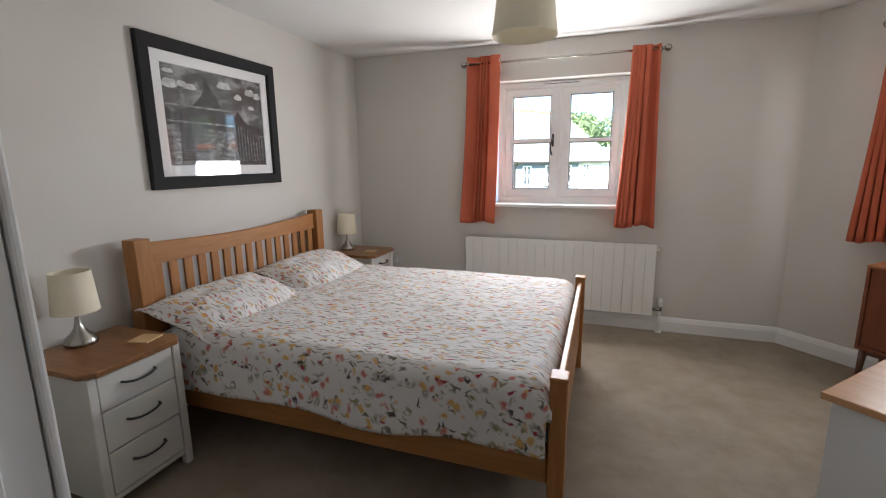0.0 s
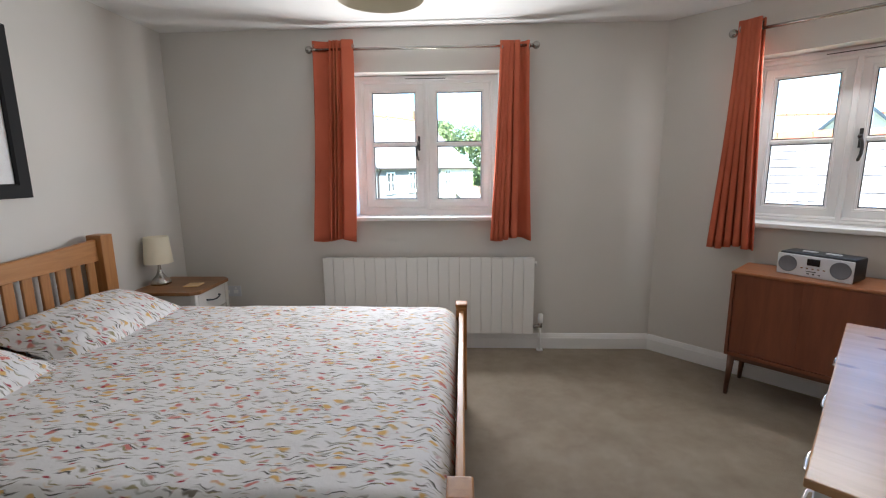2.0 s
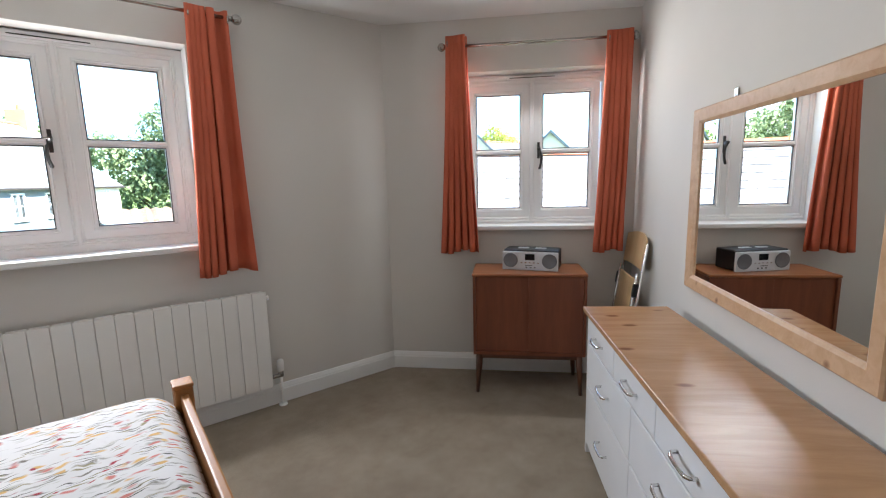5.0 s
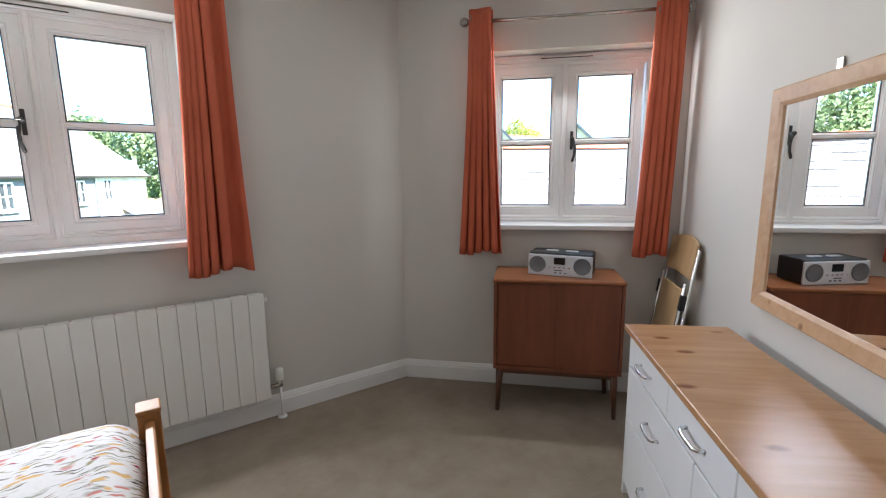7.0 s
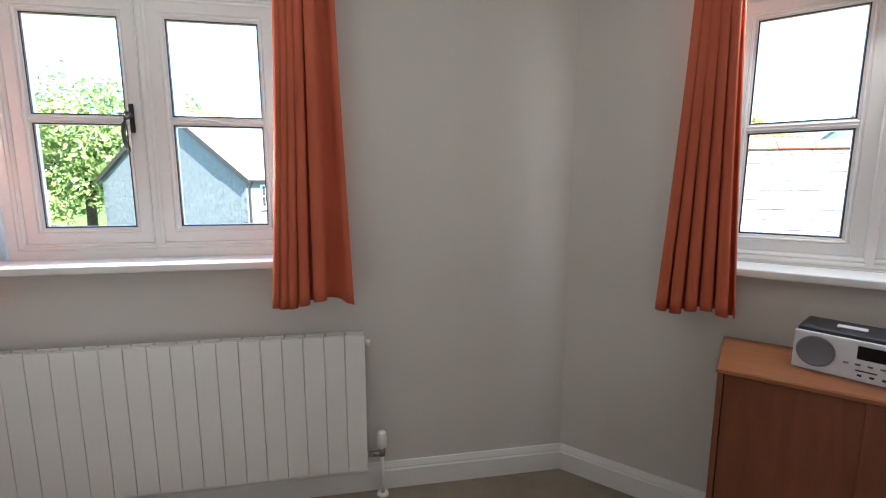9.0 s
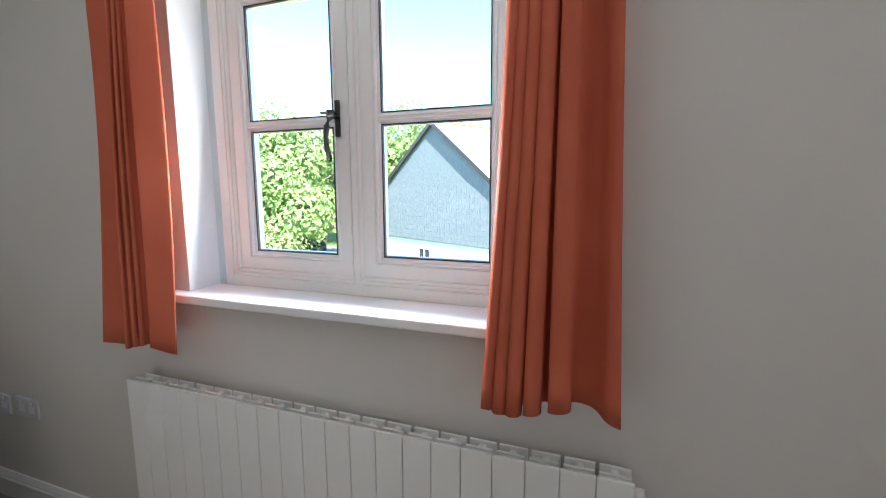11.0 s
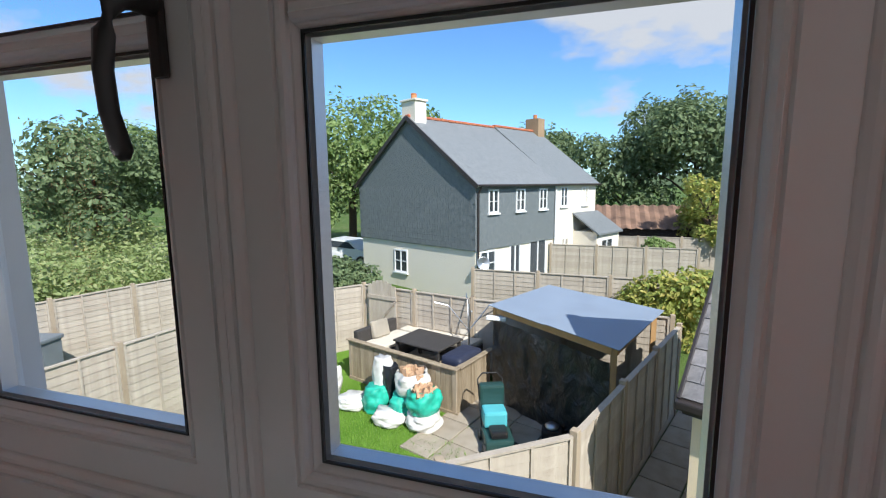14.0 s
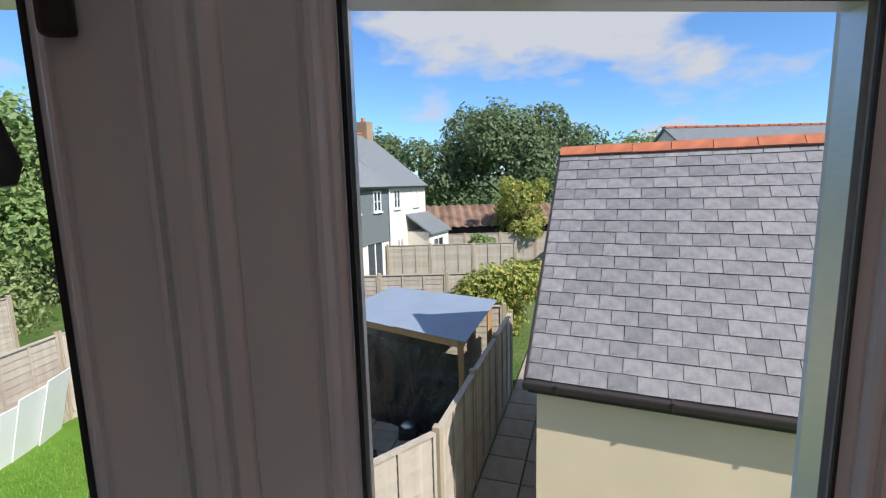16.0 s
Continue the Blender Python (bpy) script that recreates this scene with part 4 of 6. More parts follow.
# quilt: one draped sheet
bm = bmesh.new()
nu, nv = 110, 120
half = (YF - YN) / 2 + 0.012
cy = (YN + YF) / 2
drop = 0.27
grid = []
for i in range(nu + 1):
    u = i / nu
    x = -1.50 + u * 1.865
    row = []
    for j in range(nv + 1):
        s = (j / nv * 2 - 1) * (half + drop)
        a = abs(s)
        rad_ = 0.07
        if a < half - rad_:
            yy, zz = a, 0.0
        elif a < half - rad_ + rad_ * math.pi / 2:
            th = (a - half + rad_) / rad_
            yy, zz = half - rad_ + rad_ * math.sin(th), -rad_ * (1 - math.cos(th))
        else:
            yy, zz = half, -rad_ - (a - (half - rad_ + rad_ * math.pi / 2))
        fall = max(0.0, -zz - rad_) / drop
        wob = noise.noise(Vector((x * 3.2, s * 0.6, 0.3)))
        yy += fall * (0.020 + 0.030 * wob) 
        zt_ = 0.622 + zz * (1 + 0.10 * wob * fall)
        zt_ += 0.010 * noise.noise(Vector((x * 2.3, s * 2.3, 1.7))) + 0.005 * noise.noise(Vector((x * 7, s * 9, 4.1)))
        # rounded foot end tucked behind the footboard
        e_ = max(0.0, (x - 0.265) / 0.10)
        if fall <= 0.02:
            zt_ -= 0.075 * min(e_, 1.0) ** 2.2
        xx = x
        if e_ > 0 and fall > 0.02:
            xx = x - 0.02 * e_
            zt_ -= 0.055 * min(e_, 1) * (1 - fall)
        row.append(bm.verts.new((min(xx, 0.366), cy + math.copysign(yy, s), zt_)))
    grid.append(row)
for i in range(nu):
    for j in range(nv):
        bm.faces.new((grid[i][j], grid[i + 1][j], grid[i + 1][j + 1], grid[i][j + 1]))
bmesh.ops.recalc_face_normals(bm, faces=bm.faces[:])
quilt = tagged(part("quilt", bm, M["floral"], smooth=True), "white cotton quilt with a loose floral print, spread over the bed", "quilt")
md = quilt.modifiers.new("thick", "SOLIDIFY")
md.thickness, md.offset = 0.012, -1


def pillow(m, seed, label):
    b_ = bmesh.new()
    nx, ny = 34, 44
    top, bot = [], []
    for i in range(nx + 1):
        ra, rb = [], []
        for j in range(ny + 1):
            u, w_ = i / nx * 2 - 1, j / ny * 2 - 1
            core = max(0.0, 1 - abs(u / 0.90) ** 2.6) * max(0.0, 1 - abs(w_ / 0.93) ** 3.0)
            h = 0.068 * core ** 0.5
            px = u * 0.25 * (1 - 0.05 * (1 - abs(w_)) * abs(u))
            py = w_ * 0.405 * (1 - 0.04 * (1 - abs(u)) * abs(w_))
            wr = 0.012 * noise.noise(Vector((px * 9 + seed, py * 7, seed * 3.1))) + 0.006 * noise.noise(Vector((px * 22, py * 18 + seed, 0.2)))
            sag = -0.02 * (abs(w_) ** 3) - 0.015 * abs(u) ** 3
            ra.append(b_.verts.new((px, py, h + wr + sag + 0.003)))
            rb.append(b_.verts.new((px, py, -h * 0.55 + wr + sag - 0.003)))
        top.append(ra)
        bot.append(rb)
    for i in range(nx):
        for j in range(ny):
            b_.faces.new((top[i][j], top[i + 1][j], top[i + 1][j + 1], top[i][j + 1]))
            b_.faces.new((bot[i][j], bot[i][j + 1], bot[i + 1][j + 1], bot[i + 1][j]))
    for i in range(nx):
        for j in (0, ny):
            b_.faces.new((top[i][j], bot[i][j], bot[i + 1][j], top[i + 1][j]))
    for j in range(ny):
        for i in (0, nx):
            b_.faces.new((top[i][j], top[i][j + 1], bot[i][j + 1], bot[i][j]))
    bmesh.ops.recalc_face_normals(b_, faces=b_.faces[:])
    o = part("pillow", b_, M["floral"], smooth=True)
    o.matrix_world = m
    return tagged(o, label, "pillow", "pillows on the bed")


pillow(pose(-1.44, 2.08, 0.662, 0, 17, 2), 1.3, "plump floral cotton pillow leaning on the headboard")
pillow(pose(-1.44, 2.89, 0.664, 0, 17, -2), 4.9, "plump floral cotton pillow leaning on the headboard")


# ---- bedside cabinets, lamps, coasters ----
def nightstand():
    """Front towards +x, back at x=0, width along y."""
    t = thing("nightstand", pose(0, 0, 0), "pale grey bedside cabinet with three drawers and an oak top", "nightstand", "bedside cabinets")
    d_, w_ = 0.455, 0.22
    poly = [(0.0, -w_), (d_ - 0.05, -w_), (d_, -w_ + 0.045), (d_, w_ - 0.045), (d_ - 0.05, w_), (0.0, w_)]
    b_ = prism(bmesh.new(), poly, 0.612, 0.635)
    bmesh.ops.bevel(b_, geom=b_.edges[:], offset=0.003, segments=1, affect="EDGES")
    part("top", b_, M["nstop"], t)
    b_ = boxed(0.02, d_ - 0.045, -w_ + 0.035, w_ - 0.035, 0.05, 0.611)
    part("body", b_, M["grey_paint"], t)
    for sgn in (-1, 1):
        for x_ in (0.02, d_ - 0.062):
            b_ = boxed(x_, x_ + 0.038, sgn * (w_ - 0.036) - 0.018, sgn * (w_ - 0.036) + 0.018, 0.0, 0.6105, bevel=0.004)
            part("corner_post", b_, M["grey_paint"], t)
    part("plinth", boxed(d_ - 0.05, d_ - 0.034, -w_ + 0.055, w_ - 0.055, 0.055, 0.078), M["grey_paint"], t)
    for z0, z1 in ((0.455, 0.600), (0.275, 0.448), (0.085, 0.268)):
        dr = part("drawer", boxed(d_ - 0.0445, d_ - 0.028, -w_ + 0.058, w_ - 0.058, z0, z1, bevel=0.003), M["grey_paint"], t)
        zm = (z0 + z1) / 2 + 0.012
        b_ = tube(bmesh.new(), [(d_ - 0.029, -0.072, zm + 0.004), (d_ - 0.010, -0.066, zm + 0.004), (d_ - 0.004, -0.035, zm - 0.004), (d_ - 0.003, 0, zm - 0.007), (d_ - 0.004, 0.035, zm - 0.004), (d_ - 0.010, 0.066, zm + 0.004), (d_ - 0.029, 0.072, zm + 0.004)], [0.006, 0.0055, 0.005, 0.005, 0.005, 0.0055, 0.006], 8)
        part("handle", b_, M["black"], dr, "black bow handle", True)
    return t


ns = nightstand()
ns.matrix_world = pose(BEDX + 0.055, 1.40, 0)
copy_thing(ns, pose(BEDX + 0.035, 3.695, 0))


def table_lamp(m):
    t = thing("table_lamp", m, "small touch lamp with a cream shade and brushed nickel base", "lamp", "bedside lamps")
    part("base", lathe(bmesh.new(), [(0.0, 0.0), (0.060, 0.0), (0.064, 0.006), (0.063, 0.018), (0.052, 0.036), (0.032, 0.056), (0.019, 0.078), (0.012, 0.105), (0.009, 0.135), (0.009, 0.16)], 32), M["nickel"], t, smooth=True)
    part("lamp_holder", lathe(bmesh.new(), [(0.012, 0.1605), (0.014, 0.165), (0.014, 0.20), (0.0, 0.201)], 16), M["white"], t, smooth=True)
    sh = part("shade", lathe(bmesh.new(), [(0.088, 0.150), (0.075, 0.330), (0.0735, 0.330), (0.0865, 0.150), (0.088, 0.150)], 40), M["cream_shade"], t, smooth=True)
    b_ = bmesh.new()
    for a_ in range(3):
        an = a_ * 2 * math.pi / 3
        tube(b_, [(0.013 * math.cos(an), 0.013 * math.sin(an), 0.19), (0.0815 * math.cos(an), 0.0815 * math.sin(an), 0.225)], 0.0015, 5)
    part("shade_carrier", b_, M["nickel"], sh)
    return t


lamp = table_lamp(pose(BEDX + 0.14, 1.405, 0.6352))
copy_thing(lamp, pose(BEDX + 0.105, 3.70, 0.6352))
for m_ in (pose(BEDX + 0.37, 1.53, 0.6352, 0, 0, 12), pose(BEDX + 0.36, 3.66, 0.6352, 0, 0, 5)):
    c_ = tagged(part("coaster", boxed(-0.05, 0.05, -0.05, 0.05, 0, 0.008, bevel=0.003), M["birch"]), "square pale wooden coaster on the bedside cabinet", "coaster", "coasters")
    c_.matrix_world = m_

# ---- pendant lamp ----
pend = thing("pendant_lamp", pose(0.10, 2.50, 0), "cream fabric drum pendant shade hanging from the ceiling", "lamp")
sh = part("shade", lathe(bmesh.new(), [(0.158, 2.005), (0.130, 2.235), (0.1285, 2.235), (0.1565, 2.005), (0.158, 2.005)], 48), M["cream_shade"], pend, smooth=True)
part("cord", tube(bmesh.new(), [(0, 0, 2.20), (0, 0, CEIL - 0.02)], 0.003, 8), M["white"], pend)
part("ceiling_rose", lathe(bmesh.new(), [(0.0, CEIL - 0.028), (0.02, CEIL - 0.026), (0.036, CEIL - 0.012), (0.04, CEIL - 0.001)], 24), M["white"], pend, smooth=True)
part("bulb_holder", lathe(bmesh.new(), [(0.0, 2.215), (0.018, 2.214), (0.02, 2.17), (0.018, 2.15), (0.0, 2.149)], 16), M["white"], pend, smooth=True)
bm = bmesh.new()
for a_ in range(3):
    an = a_ * 2 * math.pi / 3 + 0.4
    tube(bm, [(0.018 * math.cos(an), 0.018 * math.sin(an), 2.16), (0.131 * math.cos(an), 0.131 * math.sin(an), 2.225)], 0.002, 5)
part("shade_carrier", bm, M["nickel"], sh)

# ---- teak cabinet and radio ----
cab = thing("cabinet", P2 @ pose(0.962, -0.202, -0.0), "mid-century teak cabinet with sliding doors on tapered legs", "cabinet")
hw, dd = 0.345, 0.175
b_ = boxed(-hw - 0.004, hw + 0.004, -dd - 0.004, dd, 0.767, 0.785, bevel=0.004)
part("top", b_, M["teak_x"], cab)
b_ = boxed(-hw, -hw + 0.016, -dd, dd, 0.262, 0.766)
part("side_panel", b_, M["teak"], cab)
part("side_panel", boxed(hw - 0.016, hw, -dd, dd, 0.262, 0.766), M["teak"], cab)
part("base_panel", boxed(-hw + 0.0165, hw - 0.0165, -dd, dd, 0.262, 0.282), M["teak"], cab)
part("back_panel", boxed(-hw + 0.0165, hw - 0.0165, dd - 0.008, dd, 0.283, 0.766), M["teak"], cab)
for a_, b2, yo in ((-hw + 0.018, 0.008, 0.012), (-0.004, hw - 0.018, 0.004)):
    part("door", boxed(a_, b2, -dd + yo, -dd + yo + 0.007, 0.284, 0.765, bevel=0.001), M["teak"], cab)
part("plinth_rail", boxed(-hw + 0.03, hw - 0.03, -dd + 0.02, -dd + 0.036, 0.232, 0.2615), M["teak_dark"], cab)
for x_ in (-hw + 0.035, hw - 0.035):
    for y_ in (-dd + 0.03, dd - 0.03):
        b_ = bmesh.new()
        ox, oy = math.copysign(0.012, x_), math.copysign(0.006, y_)
        tube(b_, [(x_, y_, 0.2615), (x_ + ox, y_ + oy, 0.0)], [0.021, 0.012], 12)
        part("leg", b_, M["teak_dark"], cab, smooth=True)

radio = thing("radio", P2 @ pose(0.995, -0.175, 0.7855, 0, 0, -14), "silver and black stereo radio with two round speakers", "radio")
part("body", boxed(-0.173, 0.173, -0.085, 0.075, 0.004, 0.128, bevel=0.010, seg=2), M["black"], radio)
part("front", boxed(-0.176, 0.176, -0.098, -0.0855, 0.0, 0.118, bevel=0.005, seg=2), M["silver"], radio)
for s_ in (-1, 1):
    b_ = lathe(bmesh.new(), [(0.046, 0.0), (0.046, 0.004), (0.042, 0.005), (0.040, 0.003), (0.0, 0.0045)], 32)
    sp = part("speaker", b_, M["speaker"], radio, "grey perforated speaker grille", True)
    sp.matrix_local = pose(s_ * 0.122, -0.0985, 0.062, 90, 0, 0)
part("display", boxed(-0.030, 0.030, -0.1005, -0.0985, 0.066, 0.104), M["screen"], radio)
for i in range(5):
    part("button", boxed(-0.052 + i * 0.026 - 0.006, -0.052 + i * 0.026 + 0.006, -0.1015, -0.0985, 0.046, 0.053, bevel=0.001), M["chrome"], radio)
for i in range(3):
    part("control", boxed(-0.02 + i * 0.026 - 0.005, -0.02 + i * 0.026 + 0.005, -0.1012, -0.0985, 0.016, 0.022), M["dark"], radio)
part("label_bar", boxed(-0.030, 0.016, -0.0992, -0.0985, 0.030, 0.034), M["dark"], radio)
for x_ in (-0.055, 0.055):
    part("knob", boxed(x_ - 0.035, x_ + 0.035, -0.03, 0.0, 0.1282, 0.134, bevel=0.003), M["silver"], radio)

# ---- folded chair in the corner ----
ch = thing("folding_chair", P2 @ pose(1.49, -0.22, 0.0, 0, 7.5, 0), "folded birch plywood chair with chrome frame leaning in the corner", "chair")
hw = 0.19
b_ = bmesh.new()
n = 12
rows_ = []
for i in range(n + 1):
    u = i / n * 2 - 1
    bend = 0.020 * (1 - u * u)
    ztop = 1.03 - 0.030 * u * u
    rows_.append([b_.verts.new((x_ + bend, u * hw, z_)) for x_, z_ in ((0.0, 0.82), (0.010, 0.82), (0.010, ztop), (0.0, ztop))])
for a_, c_ in zip(rows_, rows_[1:]):
    for j in range(4):
        b_.faces.new((a_[j], a_[(j + 1) % 4], c_[(j + 1) % 4], c_[j]))
b_.faces.new(rows_[0])
b_.faces.new(rows_[-1])
bmesh.ops.recalc_face_normals(b_, faces=b_.faces[:])
part("backrest", b_, M["birch"], ch, smooth=False)
b_ = boxed(-0.012, 0.0, -hw + 0.02, hw - 0.02, 0.36, 0.76, bevel=0.004)
part("seat", b_, M["birch"], ch)
for s_ in (-1, 1):
    part("back_tube", tube(bmesh.new(), [(0.004, s_ * (hw + 0.006), 0.012), (0.012, s_ * (hw + 0.006), 0.98)], 0.009, 10), M["chrome"], ch, smooth=True)
    part("front_tube", tube(bmesh.new(), [(-0.020, s_ * (hw - 0.008), 0.02), (-0.012, s_ * (hw - 0.008), 0.80)], 0.009, 10), M["chrome"], ch, smooth=True)
    part("hinge", boxed(-0.026, 0.018, s_ * hw - 0.008, s_ * hw + 0.014, 0.66, 0.74, bevel=0.004), M["black"], ch)
part("foot_bar", tube(bmesh.new(), [(0.006, -hw, 0.20), (0.006, hw, 0.20)], 0.008, 10), M["chrome"], ch, smooth=True)

# ---- chest of drawers and mirror: local x away from the window wall, front towards -y ----
PD = P2 @ pose(1.20, -0.916, 0, 0, 0, -87.1)
chest = thing("chest_of_drawers", PD, "white chest of drawers with a knotty pine top and steel handles", "chest of drawers")
LEN, DEP = 1.34, 0.383
# local frame: x runs along the chest, y towards the wall
part("top", boxed(0.0, LEN, -0.012, DEP, 0.720, 0.742, bevel=0.004, seg=2), M["pine"], chest)
for x_ in (0.02, LEN - 0.042):
    part("side_panel", boxed(x_, x_ + 0.022, 0.010, DEP - 0.01, 0.0, 0.7195), M["white_paint"], chest)
part("carcass", boxed(0.043, LEN - 0.043, 0.024, DEP - 0.02, 0.06, 0.7195), M["white_paint"], chest)
part("plinth", boxed(0.043, LEN - 0.043, 0.03, 0.046, 0.0, 0.059), M["white_paint"], chest)


def drawer(x0, x1, z0, z1):
    dr = part("drawer", boxed(x0, x1, 0.004, 0.0235, z0, z1, bevel=0.003), M["white_paint"], chest)
    xm, zm = (x0 + x1) / 2, (z0 + z1) / 2
    b = tube(bmesh.new(), [(xm - 0.055, 0.003, zm), (xm - 0.053, -0.016, zm), (xm - 0.040, -0.022, zm - 0.003), (xm, -0.024, zm - 0.004), (xm + 0.040, -0.022, zm - 0.003), (xm + 0.053, -0.016, zm), (xm + 0.055, 0.003, zm)], 0.0055, 8)
    part("handle", b, M["chrome"], dr, "steel bow handle", True)


w3 = (LEN - 0.10) / 3
for i in range(3):
    drawer(0.047 + i * (w3 + 0.003), 0.047 + i * (w3 + 0.003) + w3, 0.585, 0.712)
w2 = (LEN - 0.097) / 2
for z0, z1 in ((0.372, 0.578), (0.070, 0.365)):
    for i in range(2):
        drawer(0.047 + i * (w2 + 0.003), 0.047 + i * (w2 + 0.003) + w2, z0, z1)

mir = thing("mirror", P2 @ pose(L2 - 0.002, -0.94, 0, 0, 0, -90), "large wall mirror in a pale pine frame above the chest", "mirror")
bm = ring(bmesh.new(), 0.0, 1.10, 0.855, 1.637, [(0, 0), (0, -0.020), (0.006, -0.026), (0.050, -0.022), (0.062, -0.014), (0.064, 0.0)])
part("frame", bm, M["pine_frame"], mir)
part("mirror_glass", boxed(0.055, 1.045, -0.010, -0.005, 0.91, 1.582), M["mirror"], mir)
part("fixing", boxed(0.30, 0.33, -0.006, -0.001, 1.638, 1.672, bevel=0.002), M["nickel"], mir)

# ---- outdoors ----
INDOORS = set(bpy.data.objects)
G = -2.9
tagged(part("ground", boxed(-900, 900, 4.9, 1500, G - 0.5, G), M["ground"]), "rough grassy ground around the houses", "ground", kind="structure")
tagged(part("ground_near", boxed(-900, 900, -900, 4.897, G - 0.5, G - 0.002), M["ground"]), "rough grassy ground around the houses", "ground", kind="structure")
# lower storey of the house that the bedroom belongs to, and its roof
tagged(part("wall_lower_storey", boxed(-2.0, 1.80, 4.16, 4.44, G, -0.125), M["render_cream"]), "cream rendered wall of the storey below", "wall", kind="structure")
GARDEN = [(-6.7, 7.0), (-6.25, 12.9), (-4.76, 14.5), (-1.64, 13.7), (2.40, 12.7), (0.56, 8.5), (-1.9, 6.8)]
tagged(part("lawn", prism(bmesh.new(), GARDEN, G + 0.001, G + 0.03), M["grass"]), "short green lawn in the fenced garden", "lawn", kind="structure")
road = part("road", prism(bmesh.new(), [(-60, 24), (-11.5, 24), (-9.5, 31), (-60, 33)], G + 0.002, G + 0.02), M["asphalt"])
tagged(road, "pale grey tarmac lane behind the houses", "road", kind="structure")


def in_poly(x, y, poly):
    c = False
    for (x0, y0), (x1, y1) in zip(poly, poly[1:] + poly[:1]):
        if (y0 > y) != (y1 > y) and x < (x1 - x0) * (y - y0) / (y1 - y0) + x0:
            c = not c
    return c


rnd = random.Random(11)
bm = bmesh.new()
LAWN = [(-6.5, 8.0), (-6.0, 12.0), (-4.4, 12.2), (-2.0, 11.05), (-0.55, 10.2), (0.25, 8.6), (-1.9, 7.0)]
while len(bm.faces) < 16000:
    x, y = rnd.uniform(-6.5, 0.4), rnd.uniform(7.0, 12.2)
    if not in_poly(x, y, LAWN):
        continue
    a, h = rnd.uniform(0, 6.28), rnd.uniform(0.04, 0.085)
    dx, dy = math.cos(a) * 0.009, math.sin(a) * 0.009
    lx, ly = rnd.uniform(-0.03, 0.03), rnd.uniform(-0.03, 0.03)
    bm.faces.new([bm.verts.new(c) for c in ((x - dx, y - dy, G + 0.025), (x + dx, y + dy, G + 0.025), (x + lx, y + ly, G + 0.025 + h))])
tagged(part("grass", bm, M["grass_blade"]), "blades of short green grass on the lawn", "grass", kind="stuff")


# ---- fences ----
def fence(p0, p1, h, label, bay=1.83, lap=True, battens=4, last_post=True, zb=G):
    a, b = Vector((*p0, 0)), Vector((*p1, 0))
    L = (b - a).length
    ang = math.degrees(math.atan2(b.y - a.y, b.x - a.x))
    f = thing("fence", pose(a.x, a.y, zb, 0, 0, ang), label, "fence", "garden fences")
    n_ = max(1, round(L / bay))
    w = L / n_
    post = mesh_of("post", boxed(-0.045, 0.045, -0.045, 0.045, 0, h + 0.05, bevel=0.006), M["fence_post"])
    nb = 11
    bh = (h - 0.20) / nb
    bmb = bmesh.new()
    x0, x1 = 0.047, w - 0.047
    vs = [bmb.verts.new(c) for c in ((x0, -0.016, 0), (x1, -0.016, 0), (x1, -0.004, bh + 0.012), (x0, -0.004, bh + 0.012), (x0, -0.006, 0), (x1, -0.006, 0), (x1, 0.004, bh + 0.012), (x0, 0.004, bh + 0.012))]
    for q in ((0, 1, 2, 3), (4, 7, 6, 5), (0, 4, 5, 1), (1, 5, 6, 2), (2, 6, 7, 3), (3, 7, 4, 0)):
        bmb.faces.new([vs[i] for i in q])
    slat = mesh_of("slat", bmb, M["fence"])
    batten = mesh_of("batten", boxed(-0.019, 0.019, -0.036, -0.017, 0.17, h - 0.02), M["fence"])
    batten2 = mesh_of("batten", boxed(-0.019, 0.019, 0.0125, 0.032, 0.17, h - 0.02), M["fence"])
    cap = mesh_of("capping", boxed(x0, x1, -0.040, 0.036, h - 0.03, h - 0.005), M["fence"])
    board = mesh_of("gravel_board", boxed(x0, x1, -0.02, 0.015, 0.0, 0.155), M["fence"])

    def child(nm, me, x, z):
        o = new(nm, me)
        o.parent = f
        o.location = (x, 0, z)

    for i in range(n_ + 1):
        if i < n_ or last_post:
            child("post", post, i * w, 0)
    for i in range(n_):
        for j in range(nb):
            child("slat", slat, i * w, 0.16 + j * bh)
        for j in range(battens):
            xx = x0 + 0.02 + (x1 - x0 - 0.04) * j / (battens - 1)
            child("batten", batten, i * w + xx, 0)
            child("batten", batten2, i * w + xx, 0)
        child("capping", cap, i * w, 0)
        child("gravel_board", board, i * w, 0)
    return f


fence((-1.9, 6.8), (0.56, 8.5), 1.75, "weathered larch-lap fence along the near side of the lawn", last_post=False)
fence((0.56, 8.5), (2.43, 12.7), 1.75, "weathered timber panel fence along the alley")
fence((-4.76, 14.56), (-1.64, 13.73), 1.75, "sunlit timber panel fence behind the seating deck")
fence((-1.64, 13.73), (2.43, 13.25), 1.75, "timber panel fence behind the lean-to shelter")
fence((-6.25, 12.85), (-4.76, 14.56), 1.75, "pale timber fence beside the garden gate")
fence((-6.95, 7.6), (-6.25, 12.85), 1.75, "pale sun-bleached timber fence beside the lawn")
fence((-11.6, 9.5), (-9.9, 16.4), 1.75, "grey weathered timber fence before the brambles")
fence((-2.4, 17.35), (3.6, 16.85), 1.75, "grey timber panel fence below the houses")
fence((-0.3, 23.8), (5.4, 23.4), 1.75, "timber panel fence behind the far garden")
fence((1.9, 29.0), (10, 28.6), 1.6, "old timber fence before the long shed")
gate = thing("garden_gate", pose(-4.55, 14.42, G, 0, 0, -15), "arched timber garden gate beside the fence", "gate")
